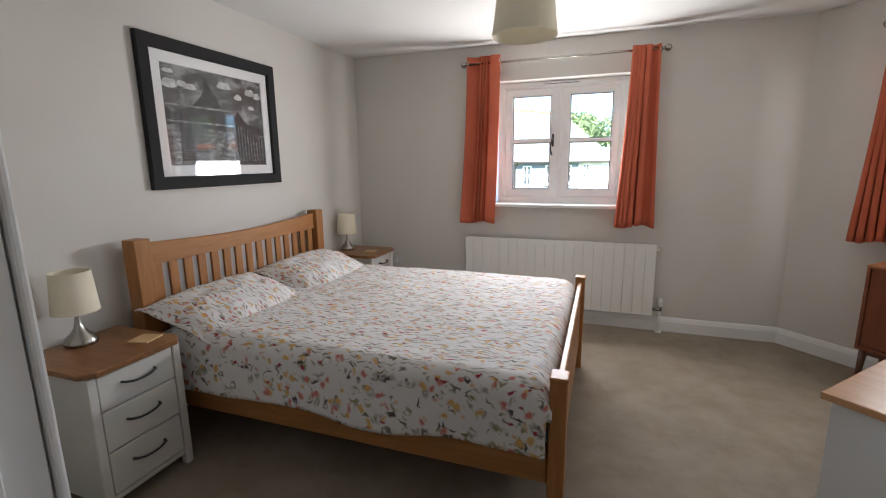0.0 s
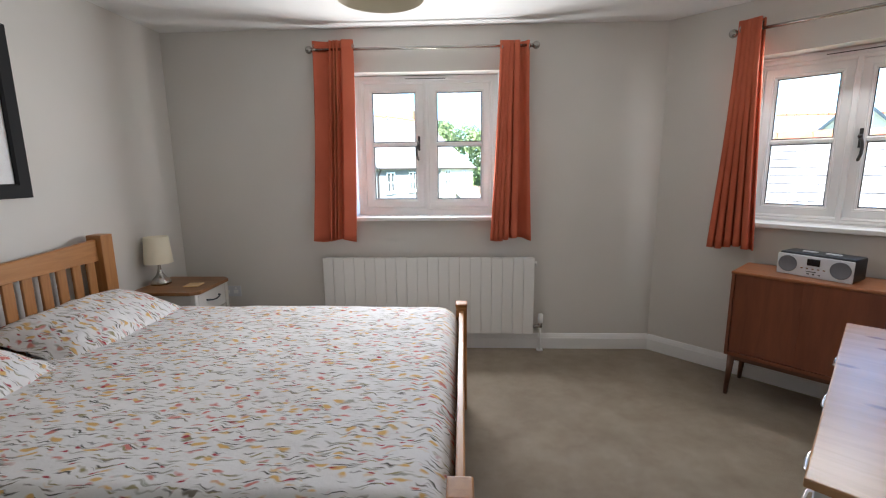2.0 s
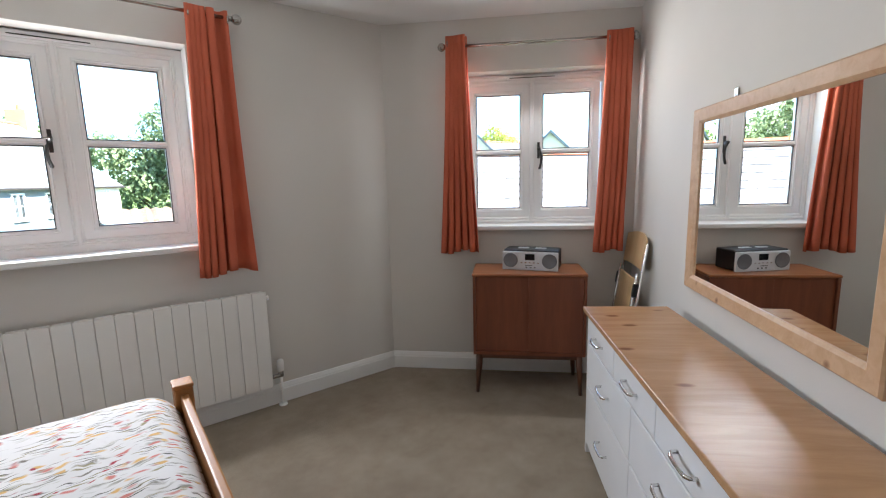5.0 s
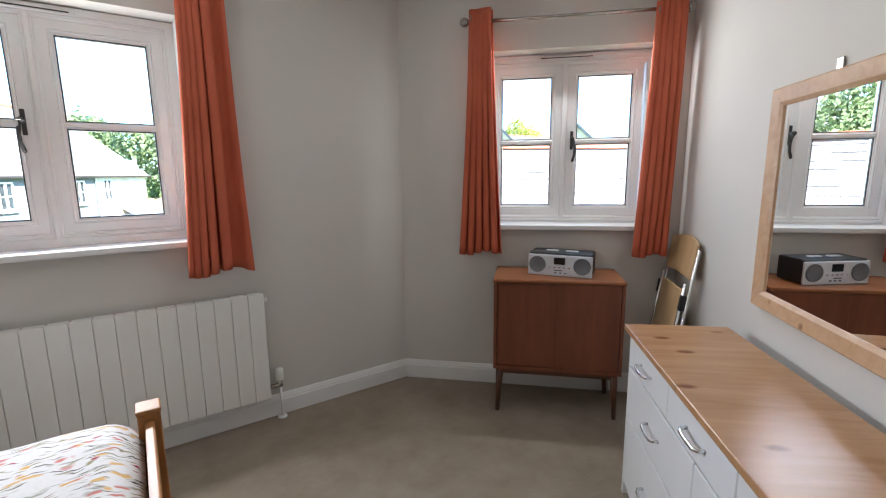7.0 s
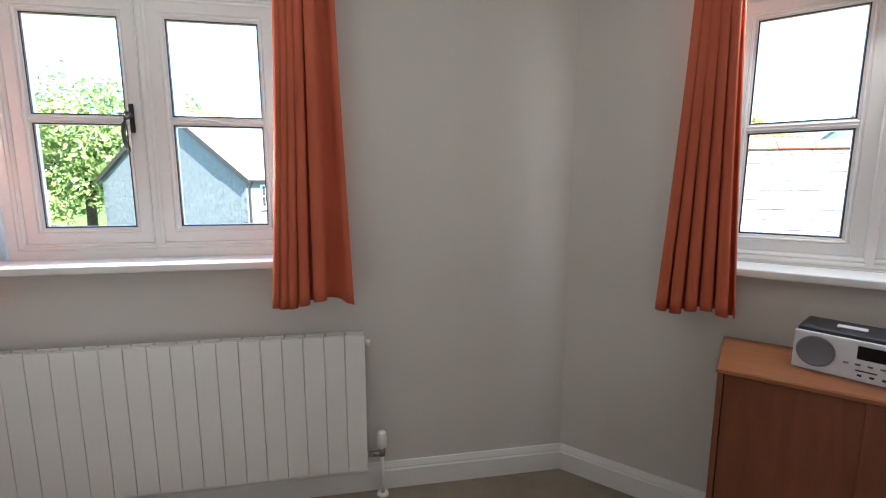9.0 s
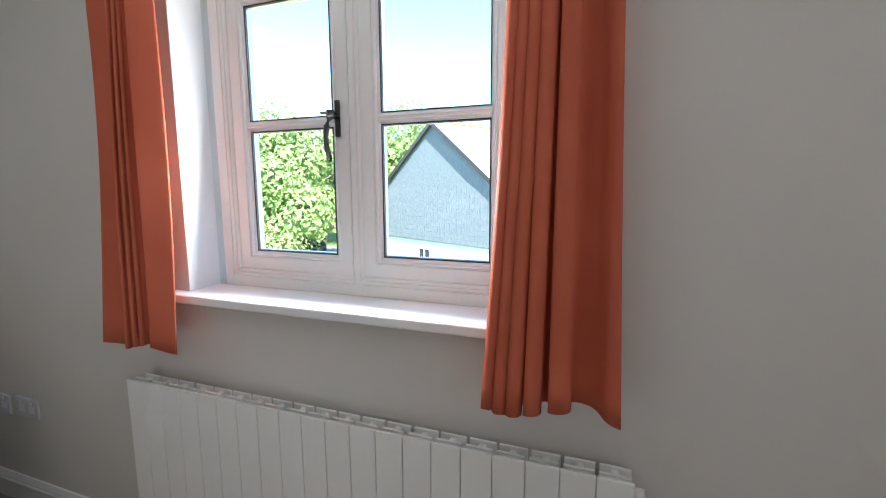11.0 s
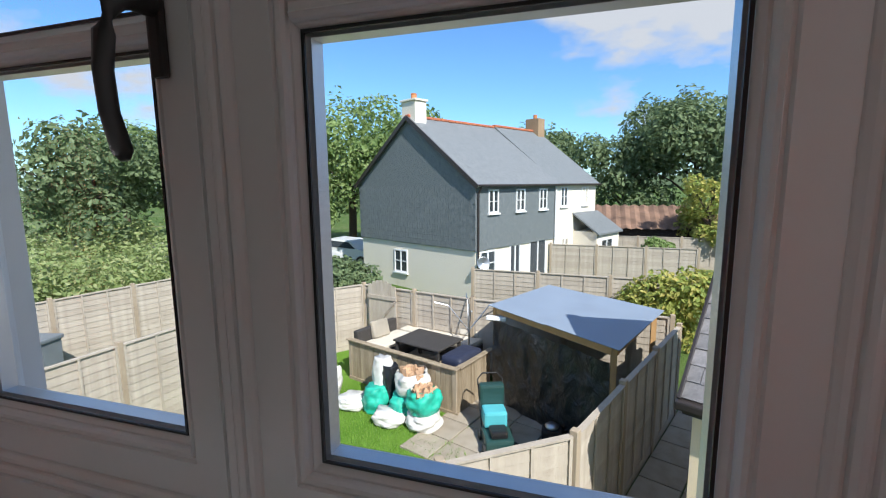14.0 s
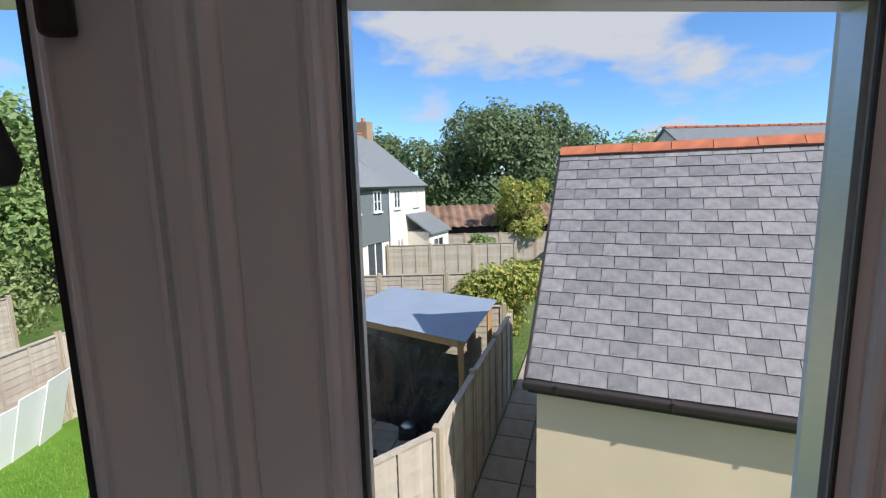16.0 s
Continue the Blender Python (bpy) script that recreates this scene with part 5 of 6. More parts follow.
for i in range(7):
    part("board", boxed(0.02 + i * 0.125, 0.14 + i * 0.125, -0.05, -0.032, 0.05, 1.78 + 0.16 * math.sin((i + 0.5) / 7 * math.pi)), M["fence"], gate)
bm = boxed(0, 0.92, -0.080, -0.052, 0.3, 0.39)
box(bm, 0, 0.92, -0.080, -0.052, 1.45, 1.54)
tube(bm, [(0.05, -0.066, 0.42), (0.87, -0.066, 1.42)], 0.03, 4)
part("brace", bm, M["fence"], gate)

# leaning white boards
for i, (x, y) in enumerate(((-6.25, 11.2), (-6.2, 11.75), (-6.15, 12.2))):
    bd = tagged(part("board_sheet", boxed(-0.3, 0.3, -0.01, 0.01, 0, 1.0 + 0.1 * i, bevel=0.004), M["upvc"]), "discarded white board leaning on the fence", "board", "white boards by the fence")
    bd.matrix_world = pose(x, y, G + 0.03, -14, 0, -97 + 6 * i)

# paving at the deck and in the alley
pav = thing("pavement", pose(0, 0, G), "buff concrete paving slabs around the deck", "paving", kind="structure")
slab = mesh_of("slab", boxed(-0.29, 0.29, -0.29, 0.29, 0.0, 0.045, bevel=0.008), M["paving"])
for i in range(9):
    for j in range(4):
        q = Vector((-4.4, 12.1)) + Vector((0.936, -0.353)) * (i * 0.6) + Vector((0.353, 0.936)) * (j * 0.6 - 0.55)
        if i < 5 or not in_poly(q.x, q.y, GARDEN):
            continue
        o = new("slab", slab)
        o.parent = pav
        o.matrix_local = pose(q.x, q.y, 0.012 + 0.004 * ((i * 7 + j * 3) % 3), 0, 0, -20.7)
for i in range(14):
    for j in range(2):
        o = new("slab", slab)
        o.parent = pav
        q = Vector((0.95, 8.55)) + Vector((0.407, 0.914)) * (i * 0.6) + Vector((0.914, -0.407)) * (j * 0.6)
        o.matrix_local = pose(q.x, q.y, 0.002, 0, 0, 66)

# ---- raised seating deck ----
dk = thing("seating_deck", pose(-1.49, 11.59, G, 0, 0, 159.3), "raised timber seating deck with vertical board sides", "deck")
LX, LY = 2.92, 2.25      # local x runs away along the front, local y is mirrored below
for i in range(24):
    x = i * LX / 24
    part("board", boxed(x + 0.003, x + LX / 24 - 0.003, -0.012, 0.012, 0.03, 0.93), M["deck"], dk)
part("cap_rail", boxed(-0.04, LX + 0.04, -0.06, 0.07, 0.932, 0.962, bevel=0.005), M["deck"], dk)
for i in range(10):
    y = -i * 1.2 / 10 - 0.012
    part("board", boxed(-0.012, 0.012, y - 0.117, y - 0.003, 0.03, 0.93), M["deck"], dk)
part("cap_rail", boxed(-0.06, 0.07, -1.3, -0.062, 0.932, 0.962, bevel=0.005), M["deck"], dk)
part("deck_floor", boxed(0.014, LX, -LY, -0.014, 0.40, 0.43), M["deck"], dk)
for x, y in ((0.04, -0.04), (LX - 0.04, -0.04)):
    part("post", boxed(x - 0.045, x + 0.045, y - 0.02, y + 0.06, 0, 0.9315), M["fence_post"], dk)
part("base_board", boxed(-0.05, LX, 0.013, 0.04, 0.0, 0.10), M["deck"], dk)


def sofa(m, length):
    s = thing("garden_sofa", m, "dark rattan garden sofa with cream cushions on the deck", "sofa", "rattan sofas")
    part("base", boxed(0, length, 0, 0.72, 0.0, 0.28, bevel=0.02), M["rattan"], s)
    part("back", boxed(0, length, 0.60, 0.74, 0.282, 0.68, bevel=0.03, seg=2), M["rattan"], s)
    k_ = int(length / 0.68)
    for i in range(k_):
        w = length / k_
        part("seat_cushion", boxed(i * w + 0.01, i * w + w - 0.01, 0.02, 0.595, 0.283, 0.40, bevel=0.04, seg=2), M["cushion"], s)
    for i in (0, k_ - 1):
        w = length / k_
        c = part("back_cushion", boxed(-0.24, 0.24, -0.06, 0.06, 0, 0.40, bevel=0.05, seg=3), M["cushion"], s)
        c.matrix_local = pose(i * w + w / 2, 0.50, 0.405, -18, 0, 8 * (i - 1))


DK = dk.matrix_world
ZD = 0.4305
sofa(DK @ pose(2.75, -1.45, ZD, 0, 0, 180), 2.1)
sofa(DK @ pose(2.15, -0.1, ZD, 0, 0, 270) @ pose(0, 0, 0), 1.3)
bl = thing("rattan_screen", DK @ pose(0, 0, ZD), "dark woven rattan bench back along the deck edge", "screen")
for k_ in range(5):
    part("slat", boxed(0.45, 2.86, -2.24, -2.20, 0.30 + k_ * 0.085, 0.375 + k_ * 0.085, bevel=0.006), M["rattan"], bl)
for x_ in (0.5, 1.65, 2.8):
    part("post", boxed(x_ - 0.03, x_ + 0.03, -2.198, -2.15, 0.0, 0.74), M["rattan"], bl)
tb = thing("garden_table", DK @ pose(1.35, -0.86, ZD), "low square table with a dark slatted top on the deck", "table")
part("tabletop", boxed(-0.62, 0.62, -0.46, 0.46, 0.54, 0.58, bevel=0.008), M["rattan"], tb)
for x in (-0.55, 0.55):
    for y in (-0.39, 0.39):
        part("leg", boxed(x - 0.03, x + 0.03, y - 0.03, y + 0.03, 0, 0.539), M["rattan"], tb)
bc = thing("barbecue_cover", DK @ pose(0.30, -0.62, ZD), "dark navy fabric cover over a barbecue on the deck", "cover")
b_ = boxed(-0.25, 0.25, -0.42, 0.42, 0, 0.62, bevel=0.12, seg=4)
part("cover", b_, M["navy"], bc, smooth=True)

# ---- rotary dryer behind ----
dry = thing("rotary_dryer", pose(-1.62, 13.25, G), "folded grey rotary clothes dryer beside the fence", "clothes dryer")
part("pole", tube(bmesh.new(), [(0, 0, 0), (0, 0, 1.75)], 0.02, 8), M["alu"], dry)
for a_ in range(4):
    an = a_ * 1.57 + 0.3
    part("arm", tube(bmesh.new(), [(0, 0, 1.15), (0.45 * math.cos(an), 0.45 * math.sin(an), 1.72), (0.75 * math.cos(an), 0.75 * math.sin(an), 1.80)], 0.014, 6), M["alu"], dry)


# ---- sacks ----
def sack(x, y, z, r, h, mat, label, seed, full=False):
    t = thing("rubble_sack", pose(x, y, z, 0, 0, seed * 37), label, "sack", "sacks by the deck")
    b = bmesh.new()
    rows_ = []
    N, K = 36, 18
    for j in range(K + 1):
        v_ = j / K
        row = []
        for i in range(N):
            a_ = 2 * math.pi * i / N
            rr = r * (0.80 + 0.26 * math.sin(math.pi * min(1, v_ * 1.05)) ** 0.7)
            if v_ > 0.82:
                rr *= 1 + 0.10 * math.sin(5 * a_ + seed)
            n_ = noise.noise(Vector((math.cos(a_) * 1.7 + seed, math.sin(a_) * 1.7, v_ * 3.0)))
            n_ += 0.45 * noise.noise(Vector((math.cos(a_) * 5 + seed, math.sin(a_) * 5, v_ * 8.0)))
            rr *= 1 + 0.20 * n_
            row.append(b.verts.new((rr * math.cos(a_), rr * math.sin(a_) * 0.9, h * v_ + 0.05 * h * n_ * v_)))
        rows_.append(row)
    for a_, c_ in zip(rows_, rows_[1:]):
        for i in range(N):
            b.faces.new((a_[i], a_[(i + 1) % N], c_[(i + 1) % N], c_[i]))
    b.faces.new(rows_[0][::-1])
    if full:
        b2 = bmesh.new()
        rn = random.Random(seed)
        for _ in range(26):
            q = bmesh.ops.create_cube(b2, size=1)["verts"]
            bmesh.ops.transform(b2, verts=q, matrix=pose(rn.uniform(-0.6, 0.6) * r, rn.uniform(-0.55, 0.55) * r, h * rn.uniform(0.80, 1.0), rn.uniform(0, 90), rn.uniform(0, 90), rn.uniform(0, 90)) @ Matrix.Diagonal((0.15 * r / 0.3, 0.10, 0.05, 1)))
        part("rubble", b2, M["rubble"], t, "broken buff brick and plaster")
    else:
        c = b.verts.new((0, 0, h * 0.93))
        for i in range(N):
            b.faces.new((rows_[-1][i], rows_[-1][(i + 1) % N], c))
    part("bag", b, mat, t, smooth=True)


zg = G + 0.03
sack(-3.05, 11.42, zg, 0.26, 0.50, M["bag_green"], "bright green rubble sack on the grass by the deck", 2)
sack(-2.45, 11.28, zg, 0.27, 0.46, M["bag_green"], "bright green rubble sack on the grass by the deck", 3)
sack(-1.98, 11.08, zg, 0.33, 0.28, M["bag_white"], "white woven builder's sack slumped by the deck", 4)
sack(-2.62, 11.02, zg, 0.28, 0.27, M["bag_white"], "white woven builder's sack slumped by the deck", 5)
sack(-1.98, 11.10, zg + 0.27, 0.30, 0.45, M["bag_green"], "bright green rubble sack lying on a white sack", 6, True)
sack(-2.30, 11.45, zg + 0.45, 0.34, 0.42, M["bag_white"], "open white sack full of broken plaster", 7, True)
sack(-2.82, 11.62, zg, 0.20, 0.88, M["bag_black"], "black refuse sack between the rubble sacks", 8)
sack(-3.0, 11.66, zg + 0.2, 0.2, 0.78, M["bag_white"], "crumpled white plastic sack by the deck", 9)
sack(-3.55, 11.42, zg, 0.30, 0.24, M["bag_white"], "white woven builder's sack lying on the grass", 10)
sack(-4.20, 11.75, zg, 0.22, 0.62, M["bag_white"], "dusty pale sack beside the deck", 12)

# ---- lean-to shelter ----
RA, RB, RC, RD = Vector((-1.05, 12.47, -0.93)), Vector((0.03, 14.46, -0.90)), Vector((2.23, 13.02, -0.98)), Vector((1.2, 10.68, -1.0))
sht = thing("garden_shelter", pose(0, 0, 0), "timber lean-to shelter with a blue-grey sheet roof and black plastic", "shelter")
mid0, mid1 = (RA + RD) / 2, (RB + RC) / 2
for nm, q in (("roof_sheet", (RA, mid0, mid1, RB)), ("roof_sheet", (mid0 + Vector((0.004, -0.004, 0.014)), RD + Vector((0, 0, 0.014)), RC + Vector((0, 0, 0.014)), mid1 + Vector((0, 0, 0.014))))):
    b_ = bmesh.new()
    lo = [b_.verts.new(v_ - Vector((0, 0, 0.012))) for v_ in q]
    hi = [b_.verts.new(v_) for v_ in q]
    b_.faces.new(lo)
    b_.faces.new(hi)
    for i in range(4):
        b_.faces.new((lo[i], lo[(i + 1) % 4], hi[(i + 1) % 4], hi[i]))
    bmesh.ops.recalc_face_normals(b_, faces=b_.faces[:])
    part(nm, b_, M["felt"], sht)


def beam(a, b, w, h, mat, name, parent):
    a, b = Vector(a), Vector(b)
    L = (b - a).length
    o = part(name, boxed(0, L, -w / 2, w / 2, -h / 2, h / 2, bevel=0.004), mat, parent)
    d_ = (b - a).normalized()
    o.matrix_local = Matrix.Translation(a) @ d_.to_track_quat("X", "Z").to_matrix().to_4x4()
    return o


ua = (RD - RA).normalized()
ub = (RB - RA).normalized()
fa, fd_ = RA + ua * 0.10 + ub * 0.12, RD - ua * 0.14 + ub * 0.12
dn = Vector((0, 0, -0.09))
beam(fa + dn, fd_ + dn, 0.05, 0.13, M["new_timber"], "front_beam", sht)
beam(fd_ + dn + Vector((0, 0, -0.03)), RC - ua * 0.14 - ub * 0.15 + dn, 0.05, 0.12, M["new_timber"], "side_beam", sht)
beam(fa + dn, RB + ua * 0.1 - ub * 0.15 + dn, 0.05, 0.12, M["new_timber"], "side_beam", sht)
for q in (fa, fd_, RC - ua * 0.14 - ub * 0.15, RB + ua * 0.1 - ub * 0.15):
    part("post", boxed(q.x - 0.045, q.x + 0.045, q.y - 0.045, q.y + 0.045, G, q.z - 0.02), M["new_timber"], sht)
# crumpled black sheeting across the front
b_ = bmesh.new()
NX, NZ = 60, 26
gr = []
for i in range(NX + 1):
    q = fa.lerp(fd_ - ua * 0.02, i / NX)
    row = []
    for j in range(NZ + 1):
        z = -1.20 + (G + 0.04 + 1.20) * j / NZ
        dd_ = 0.05 * noise.noise(Vector((i * 0.16, j * 0.10, 2.0))) + 0.025 * abs(noise.noise(Vector((i * 0.55 - j * 0.3, j * 0.5 + i * 0.2, 3.0)))) + 0.06 * abs(noise.noise(Vector((i * 0.13 + j * 0.12, j * 0.25 - i * 0.06, 7.0))))
        pnt = q - ub * (0.07 + dd_)
        row.append(b_.verts.new((pnt.x, pnt.y, z - 0.04 * (i / NX))))
    gr.append(row)
for i in range(NX):
    for j in range(NZ):
        b_.faces.new((gr[i][j], gr[i + 1][j], gr[i + 1][j + 1], gr[i][j + 1]))
part("plastic_sheet", b_, M["tarp"], sht, "crumpled black polythene sheet", True)
b_ = boxed(-0.20, 0.20, -0.05, 0.05, -0.04, 0.04, bevel=0.01)
o = part("floodlight", b_, M["upvc"], sht, "white lamp housing on the corner post")
o.matrix_local = Matrix.Translation(fa - ub * 0.12 + Vector((0.1, -0.05, -0.22)))

# grey storage box behind the side fence, and a heap by the black sheet
sb = thing("storage_box", pose(-11.08, 10.36, G, 0, 0, 12), "grey plastic garden storage box behind the timber fence", "storage box")
part("body", boxed(-0.75, 0.75, -0.38, 0.38, 0, 1.02, bevel=0.02, seg=2), M["box_grey"], sb)
part("lid", boxed(-0.79, 0.79, -0.42, 0.42, 1.022, 1.12, bevel=0.03, seg=2), M["box_grey"], sb)
part("latch", boxed(0.42, 0.50, -0.44, -0.40, 0.86, 1.06, bevel=0.008), M["black"], sb)
hp = thing("engine_part", pose(0.26, 11.25, G + 0.04), "greasy dark machine part on the paving by the plastic sheet", "scrap")
part("casing", boxed(-0.17, 0.17, -0.13, 0.13, 0.0, 0.20, bevel=0.05, seg=2), M["black"], hp)
part("cover", lathe(bmesh.new(), [(0.0, 0.205), (0.11, 0.205), (0.12, 0.24), (0.07, 0.28), (0.0, 0.285)], 18), M["alu"], hp, smooth=True)
part("hose", tube(bmesh.new(), [(0.15, 0.0, 0.12), (0.27, 0.05, 0.20), (0.30, -0.08, 0.05), (0.20, -0.20, 0.02)], 0.022, 8), M["black"], hp, smooth=True)

# lawn mower
mw = thing("lawn_mower", pose(-0.62, 10.85, G + 0.04, 0, 0, 20), "dark green lawn mower with a turquoise box on it", "lawn mower")
part("deck", boxed(-0.24, 0.24, -0.34, 0.20, 0.07, 0.24, bevel=0.05, seg=2), M["mower_green"], mw)
part("grass_box", boxed(-0.20, 0.20, 0.06, 0.40, 0.245, 0.52, bevel=0.05, seg=2), M["turquoise"], mw)
part("back_box", boxed(-0.22, 0.22, 0.41, 0.60, 0.30, 0.84, bevel=0.05, seg=2), M["mower_green"], mw)
part("motor", boxed(-0.14, 0.14, -0.28, 0.0, 0.242, 0.36, bevel=0.04, seg=2), M["black"], mw)
for x in (-0.26, 0.26):
    for y in (-0.27, 0.16):
        w_ = part("wheel", tube(bmesh.new(), [(-0.02, 0, 0), (0.02, 0, 0)], 0.085, 16), M["tyre"], mw)
        w_.matrix_local = pose(x, y, 0.085)
    part("handle_tube", tube(bmesh.new(), [(x * 0.85, 0.2, 0.2), (x * 0.85, 0.66, 0.86), (x * 0.5, 0.70, 0.95)], 0.012, 8), M["black"], mw)
part("grip", tube(bmesh.new(), [(-0.13, 0.70, 0.95), (0.13, 0.70, 0.95)], 0.014, 8), M["black"], mw)


# ---- garage with slate roof ----
GA = Vector((1.45, 8.19))
gx = Vector((0.878, -0.478))          # along the eave
gy = Vector((0.478, 0.878))           # up the slope, in plan
gar = thing("garage", pose(GA.x, GA.y, 0, 0, 0, math.degrees(math.atan2(gx.y, gx.x))), "cream rendered garage with a grey slate roof", "building")
GL, RUN, EZ, RZ = 9.4, 2.16, -0.46, 1.86
slope = math.hypot(RUN, RZ - EZ)
part("wall", boxed(0.10, GL - 0.1, 0.03, 2 * RUN - 0.16, G, EZ + 0.02), M["render_cream"], gar)
b_ = bmesh.new()
for x in (0.10, GL - 0.1):
    tri = [b_.verts.new((x, 0.16, EZ + 0.03)), b_.verts.new((x, 2 * RUN - 0.16, EZ + 0.03)), b_.verts.new((x, RUN, RZ - 0.10))]
    b_.faces.new(tri)
part("gable", b_, M["render_cream"], gar)
for sgn in (0, 1):
    b_ = bmesh.new()
    f_ = (lambda y: y) if sgn == 0 else (lambda y: 2 * RUN - y)
    vs = [b_.verts.new(c) for c in ((0.02, f_(0), EZ), (GL, f_(0), EZ), (GL, f_(RUN), RZ - 0.02), (0.02, f_(RUN), RZ - 0.02))]
    lo = [b_.verts.new(q.co - Vector((0, 0, 0.05))) for q in vs]
    b_.faces.new(vs)
    b_.faces.new(lo)
    for i in range(4):
        b_.faces.new((vs[i], vs[(i + 1) % 4], lo[(i + 1) % 4], lo[i]))
    bmesh.ops.recalc_face_normals(b_, faces=b_.faces[:])
    part("roof_deck", b_, M["slate"], gar)
part("gutter", boxed(-0.02, GL, -0.12, -0.01, EZ - 0.10, EZ - 0.015, bevel=0.02, seg=2), M["gutter"], gar)
part("fascia", boxed(0.02, GL, -0.005, 0.015, EZ - 0.17, EZ - 0.055), M["gutter"], gar)
b_ = bmesh.new()
for i in range(10):
    box(b_, 0.3 + i * 1.0, 0.325 + i * 1.0, -0.128, -0.0, EZ - 0.103, EZ - 0.008)
part("gutter_brackets", b_, M["gutter"], gar)
beam((0.0, -0.04, EZ - 0.03), (0.0, RUN, RZ - 0.03), 0.03, 0.10, M["gutter"], "verge_board", gar)
# slates: each a thin wedge lying on the course below
SW, ROWS = 0.255, 19
EXPO = slope / ROWS
th_ = math.atan2(RZ - EZ, RUN)


def slate_bm(w, seed):
    rn = random.Random(seed)
    b = bmesh.new()
    j = lambda: rn.uniform(-0.003, 0.003)
    l = EXPO * 1.25
    vs_ = [b.verts.new(c) for c in ((0.003, 0 + j(), 0.012), (w - 0.003, 0 + j(), 0.012), (w - 0.003, l, 0.0), (0.003, l, 0.0), (0.003, 0 + j(), 0.021), (w - 0.003, j(), 0.021), (w - 0.003, l, 0.008), (0.003, l, 0.008))]
    for q in ((0, 3, 2, 1), (4, 5, 6, 7), (0, 1, 5, 4), (1, 2, 6, 5), (2, 3, 7, 6), (3, 0, 4, 7)):
        b.faces.new([vs_[i] for i in q])
    return b


slates = [mesh_of("slate", slate_bm(SW, 40 + i), M["slate"]) for i in range(5)]
half_slate = mesh_of("slate", slate_bm(SW / 2, 60), M["slate"])
rest = bmesh.new()
rnd = random.Random(5)
count = 0
for r in range(ROWS):
    y = r * EXPO - 0.03
    x = 0.0
    first = r % 2 == 1
    while x < GL - 0.05:
        w = SW / 2 if first else SW
        tilt = rnd.uniform(-0.7, 0.7)
        lift = rnd.uniform(0, 0.004)
        m_ = Matrix.Translation((x, 0, EZ + 0.004)) @ Matrix.Rotation(th_, 4, "X") @ Matrix.Translation((0, y, lift)) @ Matrix.Rotation(radians(tilt), 4, "Z")
        if x < 4.0 and count < 300:
            o = new("slate", half_slate if first else slates[rnd.randrange(5)])
            o.parent = gar
            o.matrix_local = m_
            count += 1
        else:
            vs_ = []
            l = EXPO * 1.25
            for c in ((0.003, 0, 0.012), (w - 0.003, 0, 0.012), (w - 0.003, l, 0.0), (0.003, l, 0.0), (0.003, 0, 0.021), (w - 0.003, 0, 0.021), (w - 0.003, l, 0.008), (0.003, l, 0.008)):
                vs_.append(rest.verts.new(m_ @ Vector(c)))
            for q_ in ((4, 5, 6, 7), (0, 1, 5, 4), (1, 2, 6, 5), (3, 0, 4, 7)):
                rest.faces.new([vs_[i] for i in q_])
        x += w
        first = False
o = part("slates", rest, M["slate"], gar)
o["kind"] = "stuff"
b_ = bmesh.new()
for sg in (-1, 1):
    vs_ = [b_.verts.new(c) for c in ((0.004, 0, 0.05), (0.446, 0, 0.05), (0.446, sg * 0.12, -0.065), (0.004, sg * 0.12, -0.065), (0.004, 0, 0.03), (0.446, 0, 0.03), (0.446, sg * 0.11, -0.080), (0.004, sg * 0.11, -0.080))]
    for q_ in ((0, 1, 2, 3), (4, 7, 6, 5), (0, 3, 7, 4), (1, 5, 6, 2), (2, 6, 7, 3)):
        b_.faces.new([vs_[i] for i in q_])
bmesh.ops.recalc_face_normals(b_, faces=b_.faces[:])
rt = mesh_of("ridge_tile", b_, M["ridge"])
for i in range(21):
    o = new("ridge_tile", rt)
    o.parent = gar
    o.location = (i * 0.45, RUN, RZ + 0.02 + 0.004 * (i % 2))


# ---- houses ----
def win(parent, m, w, h, bars=1):
    """A small white casement set in a facade; local y points inwards."""
    o = part("window", ring(bmesh.new(), 0, w, 0, h, [(0, 0.03), (0, -0.02), (0.06, -0.02), (0.06, 0.03)]), M["upvc"], parent)
    o.matrix_local = m
    b = boxed(w / 2 - 0.035, w / 2 + 0.035, -0.018, 0.028, 0.055, h - 0.055)
    if bars:
        box(b, 0.055, w - 0.055, -0.012, 0.02, h / 2 - 0.015, h / 2 + 0.015)
    part("glazing_bars", b, M["upvc"], o)
    part("pane", boxed(0.055, w - 0.055, 0.012, 0.018, 0.055, h - 0.055), M["house_glass"], o)
    part("sill", boxed(-0.05, w + 0.05, -0.07, 0.0, -0.06, -0.002), M["upvc"], o)
    return o


